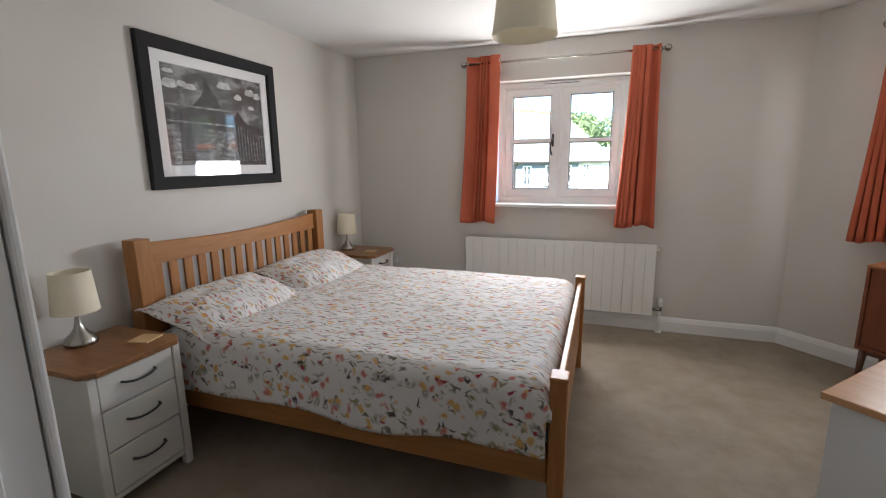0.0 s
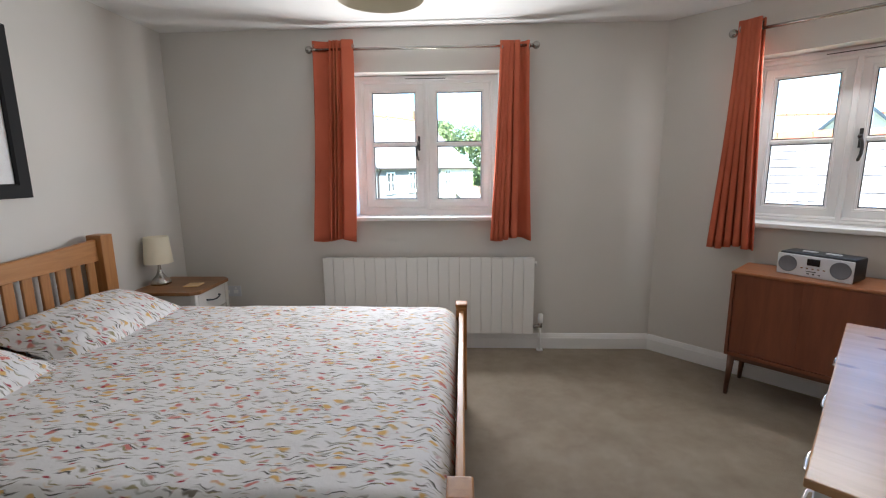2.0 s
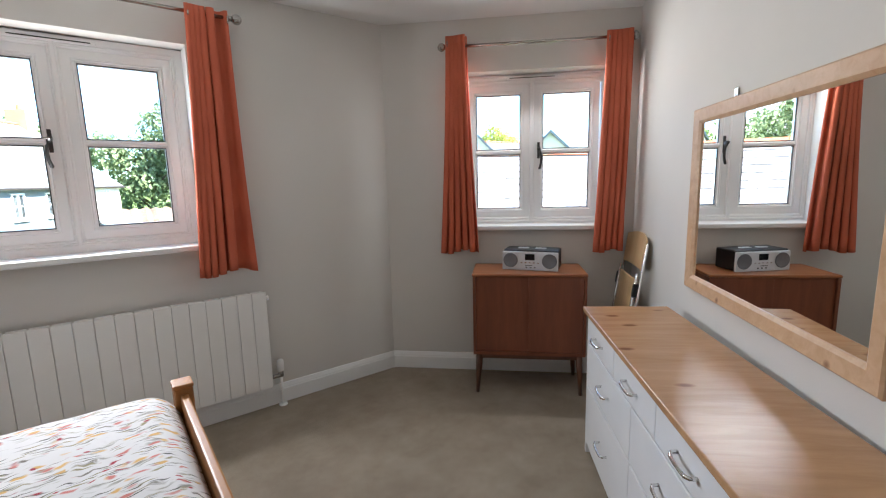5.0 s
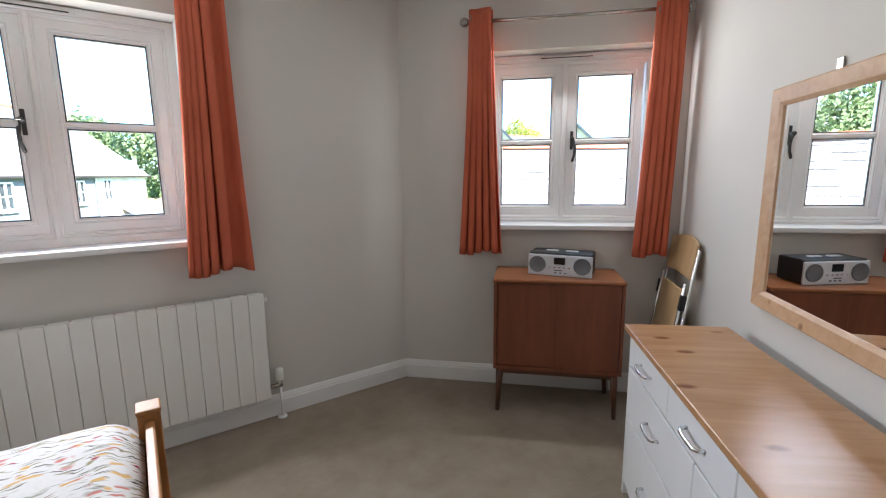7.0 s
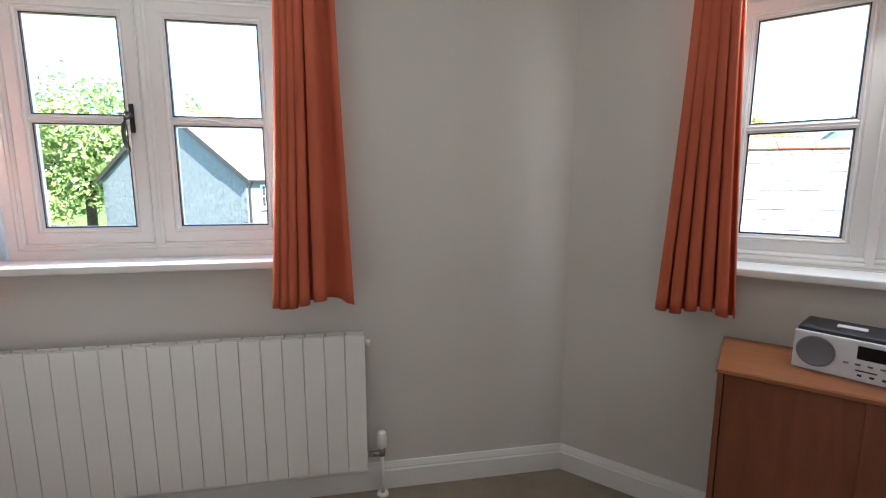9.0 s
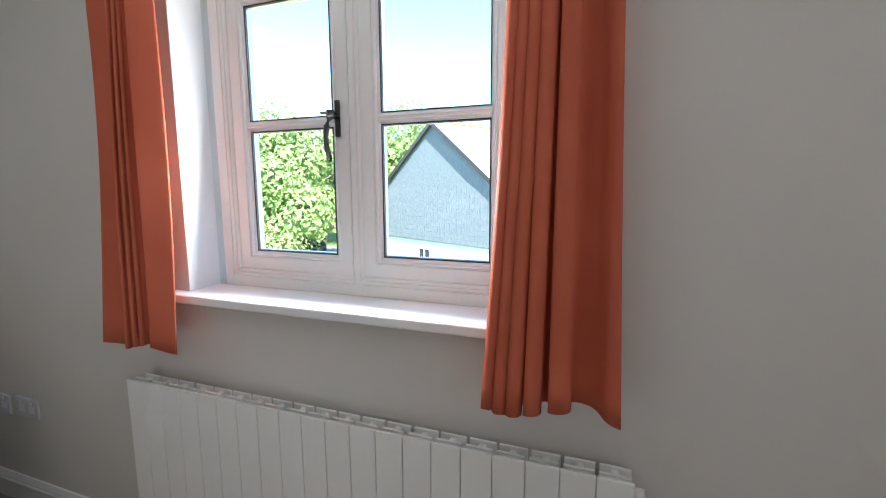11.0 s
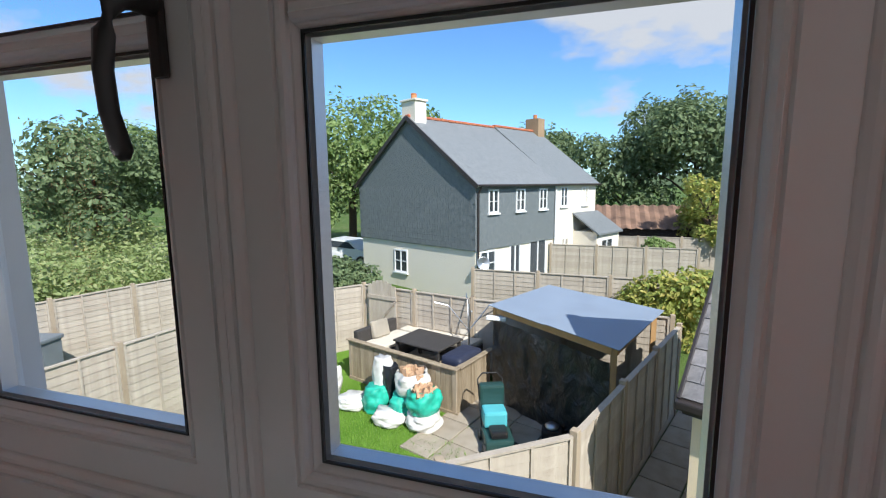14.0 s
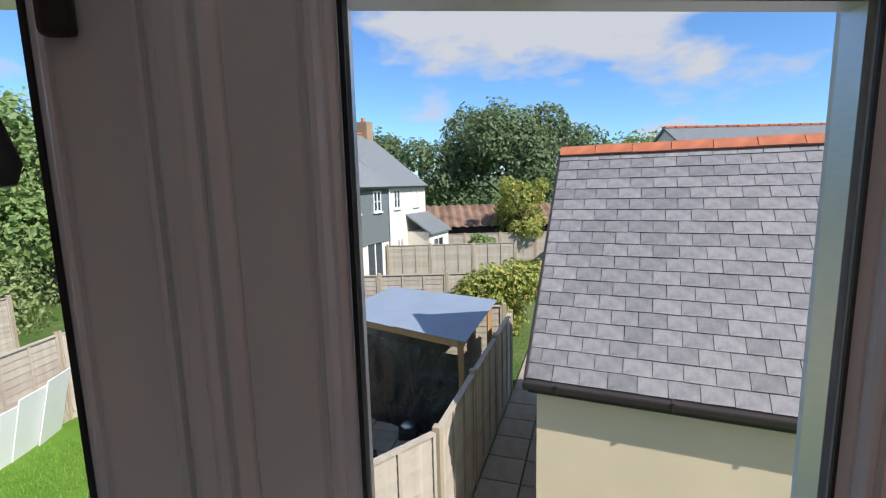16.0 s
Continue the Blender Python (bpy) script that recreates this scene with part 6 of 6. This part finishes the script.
def pitched(parent, x0, x1, y0, y1, ez, rz, mat, over=0.18):
    ym = (y0 + y1) / 2
    for sg in (-1, 1):
        ye = y0 - over if sg < 0 else y1 + over
        zz = ez - over * (rz - ez) / (ym - y0)
        b = bmesh.new()
        vs_ = [b.verts.new(c) for c in ((x0, ye, zz), (x1, ye, zz), (x1, ym, rz), (x0, ym, rz))]
        lo_ = [b.verts.new(q.co - Vector((0, 0, 0.09))) for q in vs_]
        b.faces.new(vs_)
        b.faces.new(lo_)
        for i in range(4):
            b.faces.new((vs_[i], vs_[(i + 1) % 4], lo_[(i + 1) % 4], lo_[i]))
        bmesh.ops.recalc_face_normals(b, faces=b.faces[:])
        part("roof", b, mat, parent)
    b = bmesh.new()
    n_ = int((x1 - x0) / 0.45)
    for i in range(n_):
        box(b, x0 + i * (x1 - x0) / n_ + 0.01, x0 + (i + 1) * (x1 - x0) / n_ - 0.005, ym - 0.12, ym + 0.12, rz - 0.07, rz + 0.05, bevel=0.03)
    part("ridge_tiles", b, M["ridge"], parent)


def body(parent, x0, x1, y0, y1, z0, ez, rz, mat, name="wall"):
    b = bmesh.new()
    ym = (y0 + y1) / 2
    sec = [(y0, z0), (y1, z0), (y1, ez), (ym, rz), (y0, ez)] if rz else [(y0, z0), (y1, z0), (y1, ez), (y0, ez)]
    a = [b.verts.new((x0, y, z)) for y, z in sec]
    c = [b.verts.new((x1, y, z)) for y, z in sec]
    b.faces.new(a)
    b.faces.new(c)
    for i in range(len(sec)):
        j = (i + 1) % len(sec)
        b.faces.new((a[i], a[j], c[j], c[i]))
    bmesh.ops.recalc_face_normals(b, faces=b.faces[:])
    return part(name, b, mat, parent)


# local x runs along the front (away from the camera), local y from the front into the house
HM = pose(-2.76, 19.52, 0, 0, 0, math.degrees(math.atan2(0.873, 0.489)))
house = thing("house", HM, "house with slate-hung upper storey above white render", "house", "houses beyond the garden")
DEPTH = 7.08
body(house, 0, 5.33, 0, DEPTH, -0.95, 1.47, 4.06, M["slate_hang"], "slate_cladding")
body(house, 0.06, 5.32, 0.06, DEPTH - 0.06, G, -0.952, 0, M["render_white"], "wall")
pitched(house, -0.10, 5.36, 0, DEPTH, 1.56, 4.16, M["slate_far"])
part("gutter", boxed(-0.05, 5.4, -0.26, -0.15, 1.36, 1.44, bevel=0.02), M["gutter"], house)
part("downpipe", tube(bmesh.new(), [(0.10, -0.05, G), (0.10, -0.05, 1.1), (0.10, -0.2, 1.36)], 0.04, 8), M["gutter"], house)
part("downpipe", tube(bmesh.new(), [(5.28, -0.05, G), (5.28, -0.05, 1.36)], 0.04, 8), M["upvc"], house)
for x in (0.70, 2.40, 4.02):
    win(house, pose(x, -0.012, 0.38), 0.60, 0.87)
win(house, pose(0.30, 0.045, -1.95), 0.9, 0.95)
d_ = win(house, pose(2.1, 0.045, G + 0.08), 0.7, 1.9, 0)
d_ = win(house, pose(3.45, 0.045, G + 0.08), 1.25, 1.95, 0)
for y_ in (-0.2, DEPTH + 0.2):
    beam((-0.13, y_, 1.56 - 0.2 * 2.6 / 3.54 - 0.07), (-0.13, DEPTH / 2, 4.16 - 0.07), 0.05, 0.17, M["gutter"], "verge_board", house)
# gable side window: the gable lies in the plane x = 0
win(house, pose(0.045, 4.68, -2.26, 0, 0, -90), 0.86, 0.98)
ch_ = part("chimney", boxed(0.02, 0.62, 3.15, 3.95, 3.4, 4.72), M["render_white"], house)
part("chimney_cap", boxed(-0.04, 0.68, 3.09, 4.01, 4.722, 4.80, bevel=0.01), M["render_white"], ch_)
part("chimney_pot", lathe(bmesh.new(), [(0.12, 4.80), (0.13, 4.83), (0.11, 5.0), (0.13, 5.04), (0.10, 5.06), (0.0, 5.06)], 16, 0.32, 3.55), M["clay"], ch_)
# rows of slates standing proud on the gable by the corner
b_ = bmesh.new()
rnd = random.Random(21)
for r in range(11):
    for c in range(24):
        y = c * 0.295 + (0.147 if r % 2 else 0)
        z = -0.93 + r * 0.21
        if y + 0.28 < DEPTH:
            lf = rnd.uniform(0.004, 0.007)
            box(b_, -lf - 0.012, -lf * 0.2, y, y + 0.288, z, z + 0.206)
o = part("hung_slates", b_, M["slate_hang"], house)
o["kind"] = "stuff"
# satellite dish
part("dish", lathe(bmesh.new(), [(0.0, 0.0), (0.14, 0.02), (0.24, 0.07), (0.23, 0.075), (0.0, 0.02)], 20), M["alu"], house, "grey satellite dish").matrix_local = pose(0.05, -0.3, -1.35, 80, 0, -30)

house2 = thing("house", HM, "cream rendered terrace house with a slate roof", "house", "houses beyond the garden")
body(house2, 5.34, 9.1, 0.03, DEPTH - 0.1, G, 1.5, 4.1, M["render_white"], "wall")
pitched(house2, 5.38, 9.25, 0.05, DEPTH - 0.1, 1.56, 4.22, M["slate_far"], 0.15)
win(house2, pose(5.78, 0.018, 0.42), 0.6, 0.87)
win(house2, pose(7.70, 0.018, 0.42), 0.6, 0.87)
win(house2, pose(5.9, 0.018, -1.9), 0.7, 0.9)
part("gutter", boxed(5.4, 9.2, -0.22, -0.12, 1.36, 1.44, bevel=0.02), M["gutter"], house2)
c_ = part("chimney", boxed(8.6, 9.2, 3.1, 3.9, 3.3, 4.85), M["render_brown"], house2)
part("chimney_pot", lathe(bmesh.new(), [(0.11, 4.85), (0.10, 5.08), (0.0, 5.08)], 14, 8.9, 3.5), M["clay"], c_)
part("extension", boxed(7.0, 9.3, -1.15, 0.028, G, -0.75), M["render_white"], house2)
b_ = bmesh.new()
vs_ = [b_.verts.new(c) for c in ((6.9, -1.3, -0.80), (9.4, -1.3, -0.80), (9.4, 0.025, 0.10), (6.9, 0.025, 0.10))]
lo_ = [b_.verts.new(q.co - Vector((0, 0, 0.08))) for q in vs_]
b_.faces.new(vs_)
b_.faces.new(lo_)
for i in range(4):
    b_.faces.new((vs_[i], vs_[(i + 1) % 4], lo_[(i + 1) % 4], lo_[i]))
bmesh.ops.recalc_face_normals(b_, faces=b_.faces[:])
part("extension_roof", b_, M["slate_far"], house2)
win(house2, pose(7.4, -1.162, G + 0.2), 1.2, 1.6, 0)

# gabled neighbours behind the garage roof
def neighbour(m, w, l, ez, rz, label):
    h = thing("house", m, label, "house", "houses beyond the garden")
    body(h, -w / 2, w / 2, 0, l, G, ez, 0, M["render_white"], "wall")
    b = bmesh.new()
    t_ = [b.verts.new(c) for c in ((-w / 2, 0, ez), (w / 2, 0, ez), (0, 0, rz - 0.08))]
    b.faces.new(t_)
    part("gable", b, M["render_white"], h)
    for sg in (-1, 1):
        b = bmesh.new()
        vv = [b.verts.new(c) for c in ((sg * (w / 2 + 0.2), -0.2, ez - 0.2 * (rz - ez) / (w / 2)), (sg * (w / 2 + 0.2), l, ez - 0.2 * (rz - ez) / (w / 2)), (0, l, rz), (0, -0.2, rz))]
        ll = [b.verts.new(q.co - Vector((0, 0, 0.12))) for q in vv]
        b.faces.new(vv)
        b.faces.new(ll)
        for i in range(4):
            b.faces.new((vv[i], vv[(i + 1) % 4], ll[(i + 1) % 4], ll[i]))
        bmesh.ops.recalc_face_normals(b, faces=b.faces[:])
        part("roof", b, M["slate_far"], h)
    return h


BEYOND = []
BEYOND.append(neighbour(pose(12.6, 15.6, 0, 0, 0, -45), 2.6, 7, 2.1, 3.45, "gabled slate-roofed house behind the garage"))
BEYOND.append(neighbour(pose(14.9, 13.4, 0, 0, 0, -45), 2.4, 7, 2.1, 3.25, "gabled slate-roofed house behind the garage"))
lh = thing("house", pose(11.31, 16.76, 0, 0, 0, -4.8), "long slate-roofed house behind the garage", "house", "houses beyond the garden")
body(lh, 0, 12, 3, 9, G, 1.91, 3.54, M["render_white"])
pitched(lh, -0.1, 12.1, 3, 9, 2.01, 3.66, M["slate_far"])

# long shed with a rusty roof
sd = thing("shed", pose(1.6, 30.5, 0, 0, 0, -3), "long low shed with a rusty sheet roof", "shed")
part("wall", boxed(0, 14, 0.4, 4, G, -1.1), M["brown_wall"], sd)
b_ = bmesh.new()
NXS = 112
top_, bot_ = [], []
for i in range(NXS + 1):
    z = 0.05 * math.sin(i * math.pi / 2)
    top_.append(b_.verts.new((-0.3 + i * 0.13, 2.6, 0.12 + z)))
    bot_.append(b_.verts.new((-0.3 + i * 0.13, 0.0, -1.05 + z)))
for i in range(NXS):
    b_.faces.new((bot_[i], bot_[i + 1], top_[i + 1], top_[i]))
part("roof", b_, M["rust"], sd)


# ---- trees and shrubs ----
def leaf_cloud(bm_, blobs, n_, size, rn):
    """Small two-faced leaf clumps scattered over the shells of several rounded masses."""
    tot = sum(b[3] ** 2 for b in blobs)
    for cx, cy_, cz, r in blobs:
        for _ in range(int(n_ * r * r / tot)):
            a_, c_ = rn.uniform(0, 6.283), rn.uniform(-0.75, 1)
            s_ = math.sqrt(1 - c_ * c_)
            d = Vector((s_ * math.cos(a_), s_ * math.sin(a_), c_))
            lump = 1 + 0.28 * noise.noise(d * 2.3 + Vector((cx, cy_, cz))) + 0.16 * noise.noise(d * 6 + Vector((cy_, cx, cz)))
            p = Vector((cx, cy_, cz)) + d * r * lump * rn.uniform(0.72, 1.03)
            n1 = (d + Vector((rn.uniform(-1, 1), rn.uniform(-1, 1), rn.uniform(-0.6, 1))) * 0.9).normalized()
            t1 = n1.orthogonal().normalized()
            t1 = (Matrix.Rotation(rn.uniform(0, 6.28), 3, n1) @ t1)
            t2 = n1.cross(t1)
            w = size * rn.uniform(0.6, 1.4)
            q = [bm_.verts.new(p + t1 * w), bm_.verts.new(p + t2 * w * 0.55 + n1 * w * 0.2), bm_.verts.new(p - t1 * w * 0.9), bm_.verts.new(p - t2 * w * 0.55 + n1 * w * 0.15)]
            bm_.faces.new(q)


def tree(x, y, h, r, mat, label, seed, n_=9000, size=0.16, trunk_h=0.3):
    rn = random.Random(seed)
    t = thing("tree", pose(x, y, G), label, "tree", "trees behind the houses")
    b = tube(bmesh.new(), [(0, 0, 0), (0.05, 0.02, h * trunk_h), (0.0, 0.1, h * 0.6), (0.1, 0.0, h * 0.85)], [0.05 * h * 0.6, 0.04 * h * 0.6, 0.02 * h * 0.6, 0.03], 10)
    for i in range(7):
        a_ = i * 0.9 + rn.uniform(0, 0.5)
        z0 = h * rn.uniform(0.3, 0.6)
        tube(b, [(0, 0, z0), (math.cos(a_) * r * 0.4, math.sin(a_) * r * 0.4, z0 + h * 0.12), (math.cos(a_) * r * 0.8, math.sin(a_) * r * 0.8, z0 + h * 0.2)], [0.10, 0.06, 0.02], 6)
    part("trunk", b, M["bark"], t)
    blobs = [(0, 0, h * 0.68, r * 0.72)]
    for i in range(11):
        a_ = i * 2.4 + rn.uniform(-0.4, 0.4)
        rr = r * rn.uniform(0.45, 0.8)
        br = r * rn.uniform(0.28, 0.46)
        blobs.append((math.cos(a_) * rr, math.sin(a_) * rr, min(h - br, h * rn.uniform(0.32, 0.88)), br))
    b = bmesh.new()
    leaf_cloud(b, blobs, n_, size, rn)
    part("crown", b, mat, t)
    return t


tree(8.6, 38, 10.3, 4.6, M["leaf_oak"], "large dark green oak behind the long shed", 1, 16000, 0.17)
tree(13.5, 40, 9.0, 4.0, M["leaf_oak"], "dark green oak behind the long shed", 2, 9000)
tree(4.2, 39, 8.0, 3.2, M["leaf_oak"], "dark green oak behind the long shed", 3, 8000)
tree(20.5, 40, 7.9, 4.2, M["leaf_light"], "light green tree beyond the roofs", 4, 7000, 0.2)
BEYOND.append(tree(31.8, 33.6, 9.9, 3.0, M["leaf_yellow"], "yellow-green tree beyond the gabled roofs", 14, 6000, 0.16))
tree(7.4, 29.6, 4.9, 1.6, M["leaf_yellow"], "yellow-green shrub beside the shed roof", 5, 4000, 0.11, 0.2)
tree(-9.6, 31, 8.8, 3.8, M["leaf_light"], "light green tree behind the slate-hung house", 6, 9000)
tree(-14.5, 33, 10.3, 4.8, M["leaf_light"], "light green tree beyond the lane", 7, 9000)
tree(-20, 34, 8.8, 4.4, M["leaf_oak"], "dark green tree beyond the lane", 8, 8000)
tree(-15.6, 24.0, 8.4, 3.9, M["leaf_light"], "broad light green tree before the lane", 9, 16000, 0.15)
tree(-27, 36, 9.4, 4.8, M["leaf_oak"], "dark green tree beyond the lane", 10, 7000, 0.2)
tree(-33, 31, 9.0, 4.6, M["leaf_light"], "light green tree beyond the lane", 15, 6000, 0.2)
tree(-3, 46, 9.0, 4.6, M["leaf_oak"], "dark green tree far behind the houses", 11, 5000, 0.22)
tree(-24, 22, 7.4, 4.2, M["leaf_oak"], "dark green tree at the edge of the brambles", 12, 9000, 0.16)


def shrub(x, y, z, parts_, n_, size, mat, label, seed, name="shrub"):
    rn = random.Random(seed)
    b = bmesh.new()
    leaf_cloud(b, parts_, n_, size, rn)
    for i in range(6):
        tube(b, [(0, 0, 0), (rn.uniform(-0.4, 0.4), rn.uniform(-0.4, 0.4), 0.8)], [0.03, 0.01], 5)
    o_ = part(name, b, mat)
    o_.matrix_world = pose(x, y, z)
    return tagged(o_, label, "shrub", "garden shrubs")


shrub(2.75, 16.35, G, [(0, 0, 1.3, 0.75), (0.7, -0.2, 1.5, 0.7), (-0.6, 0.1, 1.1, 0.5), (1.3, -0.3, 1.6, 0.6), (0.3, 0, 0.6, 0.7)], 5200, 0.075, M["leaf_yellow"], "yellowing climber spilling over the grey fence", 31)
shrub(-7.6, 18.6, G, [(0, 0, 0.8, 0.8), (0.6, 0.5, 0.7, 0.7), (-0.5, 0.9, 0.9, 0.7)], 3500, 0.09, M["leaf_oak"], "dark green laurel shrub beside the house", 32)
shrub(4.5, 27.8, G, [(0, 0, 1.2, 0.5), (0.5, 0, 1.0, 0.5)], 1200, 0.09, M["leaf_light"], "green shrub before the old fence", 33)
rn = random.Random(77)
blobs = [(rn.uniform(-27, -12.6), rn.uniform(8, 23), rn.uniform(0.2, 1.3), rn.uniform(1.0, 2.0)) for _ in range(95)]
b_ = bmesh.new()
leaf_cloud(b_, blobs, 62000, 0.09, rn)
o = tagged(part("bramble_thicket", b_, M["bramble"]), "sunlit bramble and bracken thicket behind the fence", "bramble", kind="stuff")
o.matrix_world = pose(0, 0, G)


# ---- parked cars ----
def car(m, mat, label):
    c = thing("car", m, label, "car", "parked cars")
    b = bmesh.new()
    sec = [(-2.0, 0.32), (-2.05, 0.62), (-1.85, 0.86), (-1.1, 0.95), (-0.5, 1.38), (0.9, 1.44), (1.65, 1.08), (2.0, 0.95), (2.05, 0.55), (1.95, 0.30)]
    l_ = [b.verts.new((x, -0.84 + max(0, z - 0.9) * 0.28, z)) for x, z in sec]
    r_ = [b.verts.new((x, 0.84 - max(0, z - 0.9) * 0.28, z)) for x, z in sec]
    b.faces.new(l_)
    b.faces.new(r_[::-1])
    for i in range(len(sec)):
        j = (i + 1) % len(sec)
        b.faces.new((l_[i], r_[i], r_[j], l_[j]))
    bmesh.ops.recalc_face_normals(b, faces=b.faces[:])
    part("body", b, mat, c)
    for sg in (-1, 1):
        q = bmesh.new()
        vs2 = [q.verts.new((x, sg * (0.852 - max(0, z - 0.9) * 0.28), z)) for x, z in ((-0.95, 0.98), (-0.45, 1.31), (0.85, 1.36), (1.35, 1.06))]
        q.faces.new(vs2)
        g_ = bmesh.ops.extrude_face_region(q, geom=q.faces[:])
        bmesh.ops.translate(q, verts=[v_ for v_ in g_["geom"] if isinstance(v_, bmesh.types.BMVert)], vec=(0, sg * 0.006, 0))
        part("side_window", q, M["house_glass"], c)
        for x in (-1.3, 1.25):
            w_ = part("wheel", tube(bmesh.new(), [(0, sg * 0.70, 0.31), (0, sg * 0.87, 0.31)], 0.31, 18), M["tyre"], c)
            w_.matrix_local = pose(x, 0, 0)
            part("rim", tube(bmesh.new(), [(0, sg * 0.872, 0.31), (0, sg * 0.882, 0.31)], 0.19, 14), M["alu"], w_)
    return c


car(pose(-11.2, 26.2, G + 0.02, 0, 0, 170), M["car_white"], "white hatchback parked on the lane")
car(pose(-17.5, 26.8, G + 0.02, 0, 0, 175), M["car_dark"], "dark blue hatchback parked on the lane")
hill = bmesh.new()
hv = []
for i in range(81):
    a_ = i / 80
    x = -700 + 1400 * a_
    hv.append((hill.verts.new((x, 640, G)), hill.verts.new((x, 700, 8 + 9 * noise.noise(Vector((x * 0.004, 0.3, 0)))))))
for a_, c_ in zip(hv, hv[1:]):
    hill.faces.new((a_[0], c_[0], c_[1], a_[1]))
tagged(part("backdrop", hill, M["leaf_oak"]), "low wooded hill on the horizon", "hill", kind="structure")

# the houses and gardens stand a little askew to the bedroom wall
SKEW = Matrix.Translation((0.37, 4.30, 0)) @ Matrix.Rotation(radians(1.6), 4, "Z") @ Matrix.Translation((-0.37, -4.30, 0))
FIXED = ("ground", "ground_near", "wall_lower_storey", "backdrop")
for ob in list(bpy.data.objects):
    if ob in INDOORS or ob.parent or ob.name in FIXED or ob in BEYOND:
        continue
    ob.matrix_world = SKEW @ ob.matrix_world
